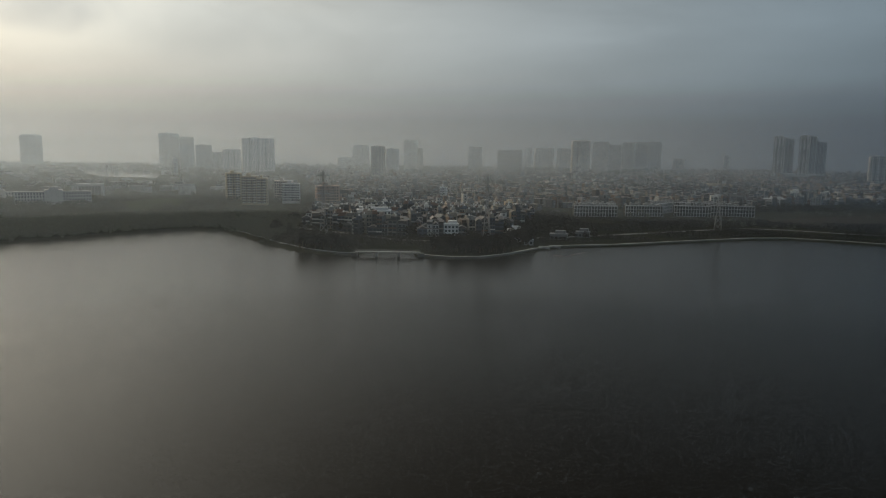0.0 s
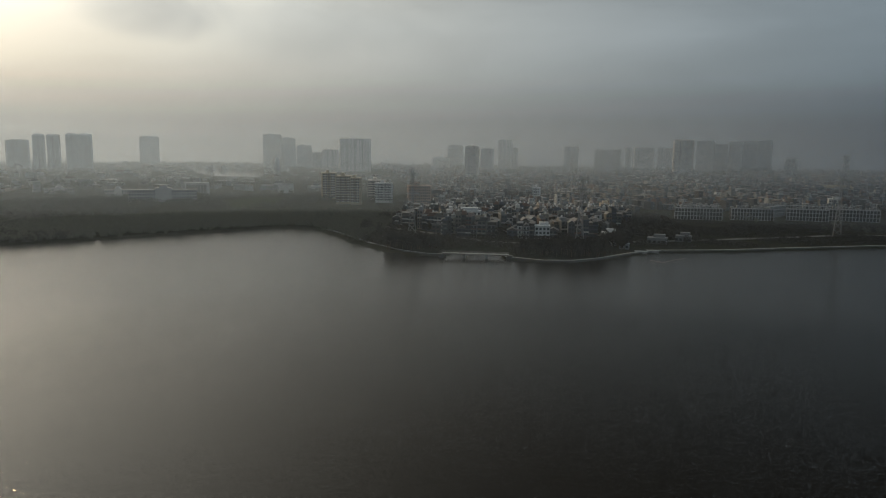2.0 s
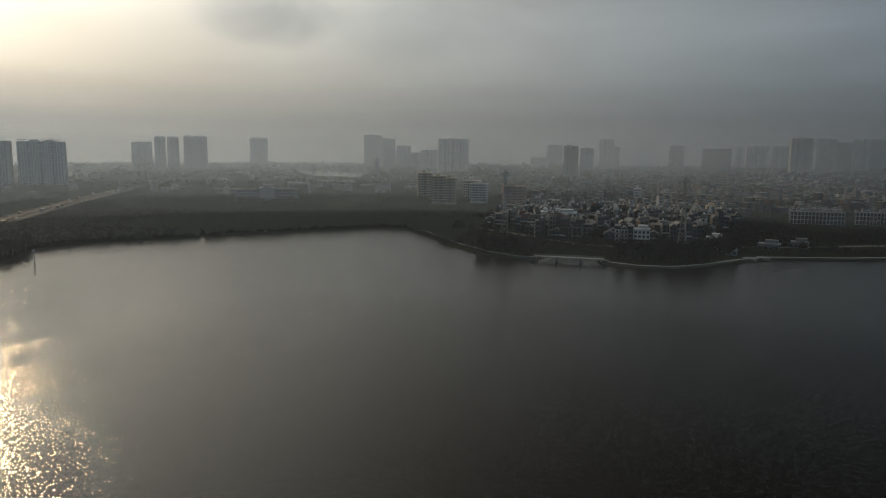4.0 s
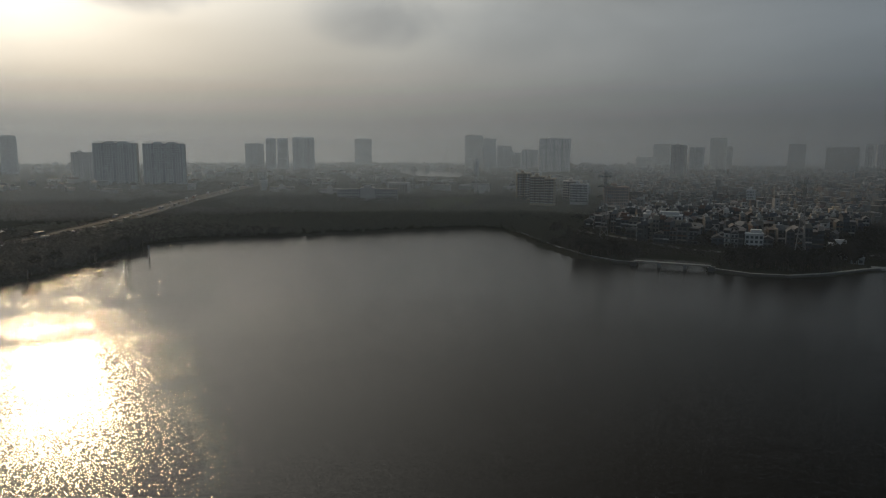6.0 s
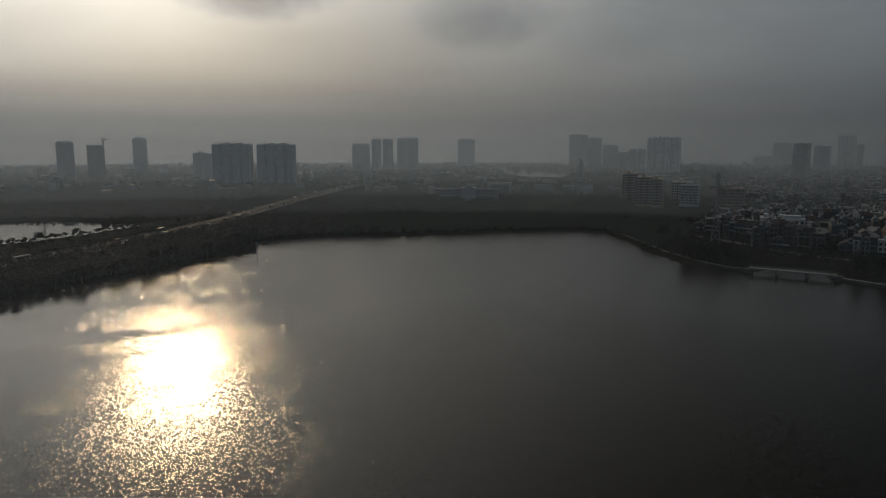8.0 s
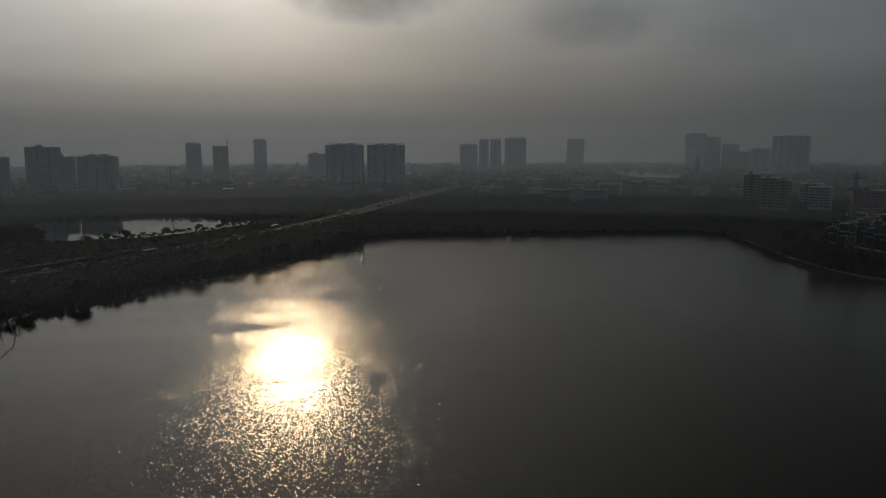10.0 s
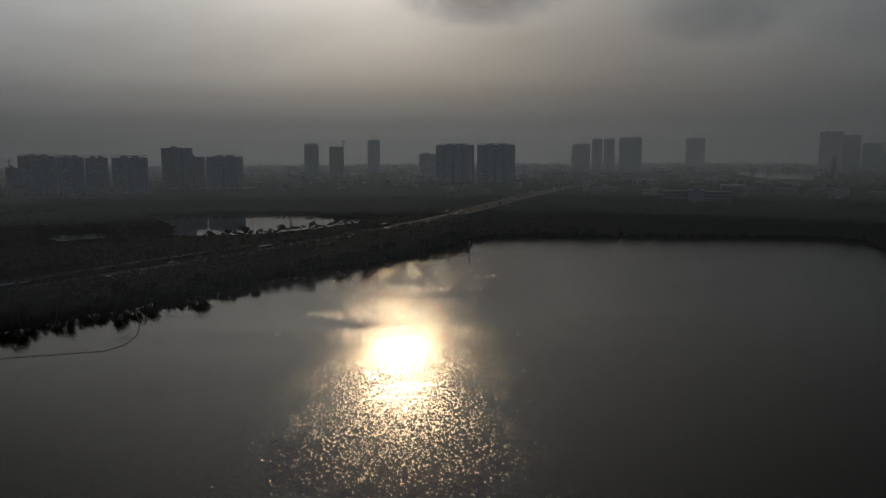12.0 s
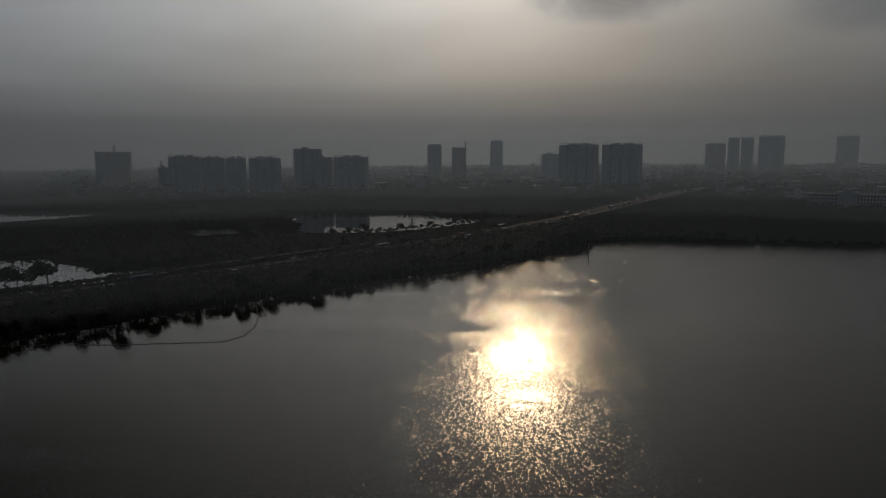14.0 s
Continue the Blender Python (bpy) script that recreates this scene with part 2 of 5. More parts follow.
CITY = material("city_walls", [(0.024, 0.031, 0.035), (0.039, 0.045, 0.052), (0.097, 0.101, 0.101), (0.026, 0.032, 0.039), (0.036, 0.043, 0.049), (0.214, 0.221, 0.223), (0.039, 0.039, 0.041), (0.077, 0.055, 0.047), (0.029, 0.036, 0.041), (0.065, 0.085, 0.104), (0.032, 0.039, 0.045)], 0.1, 0.85, vary="island", spread=0.12, specular=0.15)
SUBURB = material("suburb_walls", [(0.115, 0.120, 0.115), (0.192, 0.197, 0.192), (0.144, 0.154, 0.149), (0.269, 0.269, 0.259)], 0.1, 0.85, vary="island", spread=0.2, specular=0.15)
QUAY = material("wet_quay_stone", [(0.03, 0.031, 0.03), (0.055, 0.055, 0.052)], 0.3, 0.8)
ROOF = material("tin_and_tile_roofs", [(0.035, 0.037, 0.038), (0.048, 0.029, 0.024), (0.032, 0.042, 0.051), (0.058, 0.058, 0.059), (0.043, 0.032, 0.027), (0.077, 0.080, 0.083)], 0.2, 0.6, vary="object", spread=0.1)
CITY_ROOF = material("city_roofs", [(0.055, 0.057, 0.06), (0.075, 0.045, 0.037), (0.05, 0.065, 0.08), (0.09, 0.09, 0.092), (0.068, 0.05, 0.043), (0.12, 0.125, 0.13)], 0.2, 0.6, vary="island", spread=0.1)
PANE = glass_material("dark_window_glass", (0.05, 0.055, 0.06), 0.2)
# haze over far towers put into a paler pane colour; car cabins share it
PANE_PALE = glass_material("haze_pale_glazing", (0.13, 0.14, 0.15), 0.5)
TOWER_GREY = material("grey_tower_render", [(0.2473, 0.2605, 0.2640), (0.3089, 0.3194, 0.3230)], 0.03, 0.8)
TOWER_PALE = material("pale_tower_render", [(0.343, 0.347, 0.343), (0.429, 0.429, 0.421)], 0.03, 0.8)
TOWER_WARM = material("warm_tower_render", [(0.306, 0.264, 0.230), (0.391, 0.348, 0.306)], 0.03, 0.8)
TOWER_CREAM = material("cream_tower_render", [(0.27, 0.262, 0.248), (0.35, 0.34, 0.32)], 0.03, 0.8)
BALCONY_WHITE = material("white_balcony_paint", [(0.48, 0.47, 0.45), (0.60, 0.59, 0.57)], 0.1, 0.8)
TOWER_DARK = material("slate_tower_render", [(0.1955, 0.2082, 0.2210), (0.2550, 0.2677, 0.2805)], 0.03, 0.7)
OCHRE = material("ochre_render", [(0.2295, 0.1800, 0.1224), (0.3060, 0.2529, 0.1836)], 0.06, 0.85)
BRICK_RED = material("red_brown_render", [(0.17, 0.115, 0.095), (0.23, 0.165, 0.14)], 0.06, 0.85)
WHITE = material("white_render", [(0.274, 0.277, 0.274), (0.374, 0.374, 0.367)], 0.1, 0.8)
SHELL = material("weathered_white_concrete", [(0.155, 0.163, 0.168), (0.205, 0.214, 0.220)], 0.1, 0.85)
STEEL = material("dull_steel", [(0.11, 0.115, 0.12), (0.16, 0.165, 0.17)], 0.5, 0.7, metal=0.2)
RAIL = material("weathered_rail_steel", [(0.035, 0.036, 0.038), (0.055, 0.056, 0.058)], 0.5, 0.7, metal=0.2)
FLOAT = material("faded_float_plastic", [(0.10, 0.07, 0.055), (0.16, 0.11, 0.09)], 1.0, 0.6)
CAR = material("car_paint", [(0.03, 0.03, 0.034), (0.20, 0.20, 0.20), (0.07, 0.073, 0.077), (0.12, 0.03, 0.025), (0.36, 0.36, 0.36), (0.04, 0.05, 0.09)], 1.0, 0.6, vary="object", spread=0.02, specular=0.25)
ROAD_DUST = material("dusty_asphalt", [(0.060, 0.060, 0.058), (0.090, 0.089, 0.085)], 0.12, 0.95, specular=0.05)
# park ground, slightly lighter than the plain
PARKLAND = material("parkland_ground", [(0.014, 0.016, 0.012), (0.020, 0.022, 0.017), (0.028, 0.029, 0.024)], 0.015, 0.95, 0.2, specular=0.0)
PINKISH = material("faded_pink_render", [(0.25, 0.23, 0.215), (0.32, 0.295, 0.28)], 0.1, 0.85)
LAWN = material("lawn_grass", [(0.022, 0.027, 0.017), (0.030, 0.035, 0.023)], 0.04, 0.95, 0.2, specular=0.0)
FIELD = material("dry_open_field", [(0.0128, 0.0120, 0.0090), (0.0188, 0.0165, 0.0135), (0.0142, 0.0165, 0.0105)], 0.02, 0.95, 0.2, specular=0.0)
# shade of the unlit shophouse rooms put into the colour
HOLLOW = material("dark_unlit_interior", [(0.018, 0.020, 0.023), (0.030, 0.033, 0.036)], 0.2, 0.95, specular=0.05)
RUBBER = material("tyre_rubber", [(0.02, 0.02, 0.02), (0.035, 0.035, 0.035)], 3.0, 0.9)


# ---- mesh helpers ----
class Build:
    """Collects faces and turns them into one mesh."""

    def __init__(self):
        self.v, self.f = [], []

    def quad(self, a, b, c, d):
        k = len(self.v)
        self.v += [a, b, c, d]
        self.f.append((k, k + 1, k + 2, k + 3))

    def box(self, x0, x1, y0, y1, z0, z1, bottom=False):
        k = len(self.v)
        self.v += [(x0, y0, z0), (x1, y0, z0), (x1, y1, z0), (x0, y1, z0), (x0, y0, z1), (x1, y0, z1), (x1, y1, z1), (x0, y1, z1)]
        self.f += [(k, k + 1, k + 5, k + 4), (k + 1, k + 2, k + 6, k + 5), (k + 2, k + 3, k + 7, k + 6), (k + 3, k, k + 4, k + 7), (k + 4, k + 5, k + 6, k + 7)]
        if bottom:
            self.f.append((k + 3, k + 2, k + 1, k))

    def beam(self, a, b, r):
        """A square bar from a to b."""
        a, b = Vector(a), Vector(b)
        w = (b - a).normalized()
        s = w.orthogonal().normalized()
        q = w.cross(s)
        k = len(self.v)
        for p in (a, b):
            for i, j in ((1, 1), (-1, 1), (-1, -1), (1, -1)):
                self.v.append(tuple(p + s * (r * i) + q * (r * j)))
        self.f += [(k + i, k + (i + 1) % 4, k + 4 + (i + 1) % 4, k + 4 + i) for i in range(4)]
        self.f += [(k + 3, k + 2, k + 1, k), (k + 4, k + 5, k + 6, k + 7)]

    def cone(self, a, b, ra, rb, n=8):
        a, b = Vector(a), Vector(b)
        w = (b - a).normalized()
        s = w.orthogonal().normalized()
        q = w.cross(s)
        k = len(self.v)
        for p, r in ((a, ra), (b, rb)):
            for i in range(n):
                t = 2 * math.pi * i / n
                self.v.append(tuple(p + s * (r * math.cos(t)) + q * (r * math.sin(t))))
        self.f += [(k + i, k + (i + 1) % n, k + n + (i + 1) % n, k + n + i) for i in range(n)]
        self.f += [tuple(k + n - 1 - i for i in range(n)), tuple(k + n + i for i in range(n))]

    def mesh(self, name, mat):
        me = bpy.data.meshes.new(name)
        me.from_pydata(self.v, [], self.f)
        me.materials.append(mat)
        me.update()
        return me


def part(name, b, mat, parent, label="", kind=""):
    ob = new(name, b.mesh(name, mat) if isinstance(b, Build) else b)
    ob.parent = parent
    return tagged(ob, label, "", "", kind)


def thing(name, x, y, z, turn=0.0, label="", category="", group="", kind=""):
    ob = new(name)
    ob.matrix_world = pose(x, y, z, 0, 0, turn)
    ob.empty_display_size = 0.5
    return tagged(ob, label, category, group, kind)


def arrays_mesh(name, verts, quads, mat):
    me = bpy.data.meshes.new(name)
    me.from_pydata(verts, [], quads)
    me.materials.append(mat)
    me.update()
    return me


# ---- plan: shores and ponds ----
LAKE = np.array([(-295, 25), (-303, 62), (-318, 95), (-324, 130), (-332, 168), (-344, 215), (-346, 255), (-355, 295), (-378, 348), (-402, 395),
                 (-385, 437), (-330, 482), (-269, 546), (-228, 590), (-196, 589), (-162, 548), (-128, 498), (-98, 467), (-73, 455), (-56, 454),
                 (-50, 488), (-24, 488), (-18, 452), (7, 443), (26, 446), (46, 461), (71, 489), (92, 506), (138, 517), (189, 539), (262, 567),
                 (297, 572), (334, 554), (406, 502), (520, 380), (560, 120), (520, -250), (250, -480), (-60, -470), (-240, -320), (-285, -120)], float)
POND_LONG = np.array([(-784, 257), (-747, 326), (-681, 388), (-580, 416), (-555, 345), (-544, 285), (-570, 216), (-655, 241)], float)
POND_FAR = np.array([(-1004, -60), (-950, 30), (-899, 109), (-864, 55), (-842, 7), (-820, -60)], float)
POND_SMALL = np.array([(-664, 138), (-652, 178), (-602, 172), (-606, 136)], float)
POND_NEAR = np.array([(-546, -40), (-530, 28), (-500, 36), (-455, 62), (-438, 92), (-421, 86), (-410, 61), (-401, 16), (-392, -60)], float)
RIVER = np.array([(-690, 1640), (-815, 1975), (-935, 2110), (-1145, 2150), (-990, 1880), (-830, 1670)], float)
RIVER_BEND = np.array([(-1300, 1370), (-1335, 1490), (-1575, 1750), (-1650, 1690), (-1490, 1490)], float)
ROAD = np.array([(-1010, 1360), (-940, 1220), (-795, 925), (-670, 700), (-530, 466), (-482, 372), (-453, 308), (-428, 248), (-400, 165), (-378, 95), (-362, 35), (-345, -60), (-325, -200)], float)


def signed(poly, px, py):
    """Distance to a closed outline: negative inside."""
    best, inside = np.full(px.shape, 1e9), np.zeros(px.shape, bool)
    for (ax, ay), (bx, by) in zip(poly, np.roll(poly, -1, 0)):
        dx, dy = bx - ax, by - ay
        t = np.clip(((px - ax) * dx + (py - ay) * dy) / (dx * dx + dy * dy), 0, 1)
        best = np.minimum(best, np.hypot(px - ax - t * dx, py - ay - t * dy))
        if by != ay:
            cross = ((ay > py) != (by > py)) & (px < dx * (py - ay) / dy + ax)
            inside ^= cross
    return np.where(inside, -best, best)


def line_distance(line, px, py):
    best = np.full(px.shape, 1e9)
    for (ax, ay), (bx, by) in zip(line[:-1], line[1:]):
        dx, dy = bx - ax, by - ay
        t = np.clip(((px - ax) * dx + (py - ay) * dy) / (dx * dx + dy * dy), 0, 1)
        best = np.minimum(best, np.hypot(px - ax - t * dx, py - ay - t * dy))
    return best


def water_distance(px, py):
    d = signed(LAKE, px, py)
    for p in (POND_LONG, POND_FAR, POND_SMALL, POND_NEAR):
        d = np.minimum(d, signed(p, px, py))
    return d


def rough_line(px, py):
    """Small wander of the shoreline, in metres."""
    return 2.2 * np.sin(px * 0.21 + 1.3 * np.sin(py * 0.13)) + 1.6 * np.sin(py * 0.31 + 1.7 * np.sin(px * 0.17))


def ground_height(px, py):
    d = water_distance(px, py)
    d = d + rough_line(px, py) * np.clip(1.5 - np.abs(d) / 30, 0, 1) * (px < -60)
    z = np.clip(d * 0.22, -2.5, 1.5)
    bank = 4.0 - np.clip(line_distance(ROAD, px, py) - 15.0, 0, None) * 0.35
    return np.where(d > 0, np.maximum(z, bank), z)


def ground_at(x, y):
    return float(ground_height(np.array([float(x)]), np.array([float(y)]))[0])


# ---- ground and water ----
xs = np.concatenate([np.arange(-4900, -1300, 200.0), np.arange(-1300, 640, 7.0), np.arange(640, 4901, 213.0)])
ys = np.concatenate([np.arange(-4900, -520, 219.0), np.arange(-520, 760, 7.0), np.arange(760, 4901, 207.0)])
gx, gy = np.meshgrid(xs, ys)
gz = ground_height(gx, gy)
nx, ny = len(xs), len(ys)
idx = np.arange(nx * ny).reshape(ny, nx)
quads = np.stack([idx[:-1, :-1], idx[:-1, 1:], idx[1:, 1:], idx[1:, :-1]], -1).reshape(-1, 4)
ground = new("ground", arrays_mesh("ground", np.stack([gx, gy, gz], -1).reshape(-1, 3).tolist(), quads.tolist(), EARTH))
tagged(ground, "dusty green and brown flat ground around the lake", "ground", kind="structure")


def sheet(name, x0, x1, y0, y1, z, label, step=60.0):
    b = Build()
    b.quad((x0, y0, z), (x1, y0, z), (x1, y1, z), (x0, y1, z))
    return tagged(new(name, b.mesh(name, WATER if name == "water_lake" else POND_WATER)), label, "water", kind="structure")


sheet("water_lake", -410, 570, -490, 600, 0.0, "wide calm lake with fine ripples and sun glitter")
sheet("water_long_pond", -800, -540, 205, 440, 0.0, "long calm pond beside the highway")
sheet("water_far_pond", -1020, -815, -70, 115, 0.0, "pale far pond among dark woods")
sheet("water_small_pond", -672, -594, 128, 186, 0.0, "small pond among dark woods")
sheet("water_near_pond", -555, -385, -70, 98, 0.0, "still pond with trees along the road")


def outline_water(name, pts, z, label):
    me = bpy.data.meshes.new(name)
    me.from_pydata([(x, y, z) for x, y in pts], [], [tuple(range(len(pts)))])
    me.materials.append(POND_WATER)
    tagged(new(name, me), label, "water", kind="structure")


outline_water("water_river", RIVER.tolist(), 2.2, "far pale river reach among trees")
outline_water("water_river_bend", RIVER_BEND.tolist(), 2.2, "far pale river bend among trees")


def river_clear(px, py):
    """True away from the river and from the strip on its lake side, where the banks are bare."""
    d = np.minimum(signed(RIVER, px, py), signed(RIVER_BEND, px, py))
    n_ = np.hypot(px, py)
    for shift in (60.0, 130.0, 200.0, 270.0, 340.0):
        qx, qy = px * (n_ + shift) / n_, py * (n_ + shift) / n_
        d = np.minimum(d, np.minimum(signed(RIVER, qx, qy), signed(RIVER_BEND, qx, qy)))
    return d > 8.0


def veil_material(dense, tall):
    """A translucent sheet that imitates distance haze: it scatters on the light from behind it, and thins with height.
    """
    m = bpy.data.materials.new("haze_veil")
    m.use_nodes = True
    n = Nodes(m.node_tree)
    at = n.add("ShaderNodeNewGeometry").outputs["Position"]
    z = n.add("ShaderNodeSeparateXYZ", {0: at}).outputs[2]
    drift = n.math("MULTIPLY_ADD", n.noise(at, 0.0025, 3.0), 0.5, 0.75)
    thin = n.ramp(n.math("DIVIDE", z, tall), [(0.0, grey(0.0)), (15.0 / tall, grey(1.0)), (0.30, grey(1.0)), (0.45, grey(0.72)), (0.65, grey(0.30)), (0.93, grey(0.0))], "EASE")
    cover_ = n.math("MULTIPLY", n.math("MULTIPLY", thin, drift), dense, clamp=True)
    scatter = n.add("ShaderNodeBsdfTranslucent", {0: (*HAZE_TINT, 1)}).outputs[0]
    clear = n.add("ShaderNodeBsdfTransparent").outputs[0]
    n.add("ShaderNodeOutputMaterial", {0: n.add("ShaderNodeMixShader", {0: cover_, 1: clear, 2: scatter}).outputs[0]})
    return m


# bluish haze colour given to the added ring sheets
HAZE_TINT = (0.345, 0.432, 0.540)


def haze_glow_material(tall):
    """An emissive backdrop that imitates hazy low sky, painted brighter towards the sun; it clears with height."""
    m = bpy.data.materials.new("low_sky_glow")
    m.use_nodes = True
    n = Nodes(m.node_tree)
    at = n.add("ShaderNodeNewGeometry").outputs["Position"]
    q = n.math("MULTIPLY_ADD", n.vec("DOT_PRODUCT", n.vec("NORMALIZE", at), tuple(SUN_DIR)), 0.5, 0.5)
    # sunward haze glow is put into the emission by heading
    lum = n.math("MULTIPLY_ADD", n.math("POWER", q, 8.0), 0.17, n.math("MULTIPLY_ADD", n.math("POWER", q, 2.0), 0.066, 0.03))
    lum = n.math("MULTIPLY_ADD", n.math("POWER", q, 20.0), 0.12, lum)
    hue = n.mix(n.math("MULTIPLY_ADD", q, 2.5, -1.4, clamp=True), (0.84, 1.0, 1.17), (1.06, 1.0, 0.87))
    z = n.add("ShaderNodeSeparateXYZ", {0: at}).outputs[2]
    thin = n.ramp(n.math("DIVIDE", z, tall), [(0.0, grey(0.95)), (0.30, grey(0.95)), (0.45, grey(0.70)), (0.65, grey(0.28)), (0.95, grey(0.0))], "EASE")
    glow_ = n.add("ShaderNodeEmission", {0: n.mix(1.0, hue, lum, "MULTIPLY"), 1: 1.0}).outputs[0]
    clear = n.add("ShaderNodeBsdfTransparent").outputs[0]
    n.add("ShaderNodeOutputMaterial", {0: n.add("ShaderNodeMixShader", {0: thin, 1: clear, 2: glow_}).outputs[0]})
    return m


def haze_ring(radius, tall, dense):
    """An added ring sheet round the lake that imitates distance haze; the farthest glows as low sky."""
    n = 192
    ring = []
    for i in range(n):
        a = 2 * math.pi * i / n
        r = radius * (1 + 0.02 * math.sin(3 * a + radius))
        ring.append((r * math.sin(a), r * math.cos(a)))
    me = bpy.data.meshes.new("backdrop")
    k = len(ring)
    me.from_pydata([(*p, z) for z in (-3.0, tall) for p in ring], [], [(i, (i + 1) % k, k + (i + 1) % k, k + i) for i in range(k)])
    me.materials.append(veil_material(dense, tall) if dense < 0.9 else haze_glow_material(tall))
    me.polygons.foreach_set("use_smooth", [True] * k)
    ob = new("backdrop", me)
    ob.visible_shadow = False
    tagged(ob, "added ring sheet imitating pale haze over the plain and the far city", "backdrop", kind="structure")


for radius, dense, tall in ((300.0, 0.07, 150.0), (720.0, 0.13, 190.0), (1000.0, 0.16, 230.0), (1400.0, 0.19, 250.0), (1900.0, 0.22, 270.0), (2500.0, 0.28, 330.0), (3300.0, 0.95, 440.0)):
    haze_ring(radius, tall, dense)

# ---- highway, promenade, bridge ----
def outline_ground(name, pts, mat, label, z=1.56):
    me = bpy.data.meshes.new(name)
    flat_ = [(x, y, z) for x, y in pts.tolist()]
    area = sum(a[0] * c[1] - c[0] * a[1] for a, c in zip(flat_, flat_[1:] + flat_[:1]))
    me.from_pydata(flat_ if area > 0 else flat_[::-1], [], [tuple(range(len(flat_)))])
    me.materials.append(mat)
    tagged(new(name, me), label, "ground", kind="structure")


def ribbon(line, off, width, lift, height_of=None, thick=0.0, step=12.0):
    """A strip along a line: off metres to its right, that wide. Returns a Build."""
    b, pts = Build(), []
    for (ax, ay), (bx, by) in zip(line[:-1], line[1:]):
        n = max(1, int(math.hypot(bx - ax, by - ay) / step))
        pts += [(ax + (bx - ax) * i / n, ay + (by - ay) * i / n) for i in range(n)]
    pts.append(tuple(line[-1]))
    rows = []
    for i, (x, y) in enumerate(pts):
        ax, ay = pts[max(0, i - 2)]
        bx, by = pts[min(len(pts) - 1, i + 2)]
        d = math.hypot(bx - ax, by - ay)
        nx_, ny_ = (by - ay) / d, -(bx - ax) / d
        z = lift if height_of is None else height_of(x + nx_ * off, y + ny_ * off) + lift
        l, r = off - width / 2, off + width / 2
        rows.append(((x + nx_ * l, y + ny_ * l, z), (x + nx_ * r, y + ny_ * r, z)))
    for (a, c), (e, g) in zip(rows[:-1], rows[1:]):
        b.quad(a, c, g, e)
        if thick:
            b.quad((*a[:2], a[2] - thick), a, e, (*e[:2], e[2] - thick))
            b.quad(c, (*c[:2], c[2] - thick), (*g[:2], g[2] - thick), g)
    return b


highway = thing("road", 0, 0, 0, 0, "grey dual carriageway on a low embankment beside the lake", "road", kind="structure")
road_line = [tuple(p) for p in ROAD]
part("carriageway", ribbon(road_line, -7.0, 9.0, 4.06, thick=0.5), ASPHALT, highway)
part("carriageway", ribbon(road_line, 7.0, 9.0, 4.06, thick=0.5), ASPHALT, highway)
part("median", ribbon(road_line, 0.0, 2.4, 4.25, thick=0.6), EARTH, highway, "grassy median strip")
for off in (-12.6, -1.5, 1.5, 12.6):
    part("kerb", ribbon(road_line, off, 0.3, 4.30, thick=0.5), QUAY, highway)
for off in (-12.6, 12.6):
    part("guard_rail", ribbon(road_line, off, 0.12, 5.0, thick=0.35), RAIL, highway)
service_line = [(-462, 250), (-432, 160), (-408, 95), (-392, 35), (-378, -60), (-360, -200)]
part("service_lane", ribbon(service_line, 0.0, 6.5, 0.12, height_of=lambda x, y: max(4.0, ground_at(x, y)), thick=0.6), ASPHALT, highway)
lakeside_line = [(-345, 165), (-336, 120), (-322, 80), (-312, 40), (-304, -20), (-296, -110)]
part("lakeside_lane", ribbon(lakeside_line, 16.0, 4.5, 0.15, height_of=lambda x, y: max(1.4, ground_at(x, y)), thick=0.4, step=5.0), ASPHALT, highway, "dark lakeside lane")

shore_road = thing("road", 0, 0, 0, 0, "narrow grey road behind the shore trees", "road", kind="structure")
shore_line = [(-205, 690), (-148, 627), (-122, 602), (-88, 576), (-37, 532), (-10, 527), (40, 540), (129, 574), (216, 616), (283, 650), (328, 640), (368, 615), (430, 590)]
part("carriageway", ribbon(shore_line, 0.0, 6.5, 1.62, thick=0.3), ROAD_DUST, shore_road)
part("kerb", ribbon(shore_line, 3.6, 0.4, 1.75, thick=0.4), RAW, shore_road)

promenade = thing("pavement", 0, 0, 0, 0, "pale paved promenade along the lake edge", "pavement", kind="structure")
prom_left = [(-178, 583), (-150, 546), (-121, 505), (-92, 474), (-72, 461), (-57, 459)]
prom_right = [(-17, 457), (7, 447), (26, 450), (44, 464), (68, 493), (91, 511), (138, 523), (189, 545), (261, 573), (298, 578), (338, 560), (412, 507)]
part("walkway", ribbon(prom_left, 0.0, 1.3, 1.6, thick=0.3, step=6.0), RAW, promenade)
part("walkway", ribbon(prom_right, 0.0, 1.9, 1.6, thick=0.3, step=6.0), PAVING, promenade)
part("edge_wall", ribbon(prom_right, 1.65, 0.6, 1.5, thick=2.8, step=6.0), QUAY, promenade, "dark wet quay wall")
part("edge_wall", ribbon(prom_left, 1.45, 0.6, 1.5, thick=2.8, step=6.0), QUAY, promenade, "dark wet quay wall")
terrace = Build()
for dx, dy in ((0, 0), (9, 6)):
    terrace.box(72 + dx, 80 + dx, 497 + dy, 504 + dy, 0, 1.75)
part("terrace", terrace, CONCRETE, promenade, "wider paved terrace on the shore")


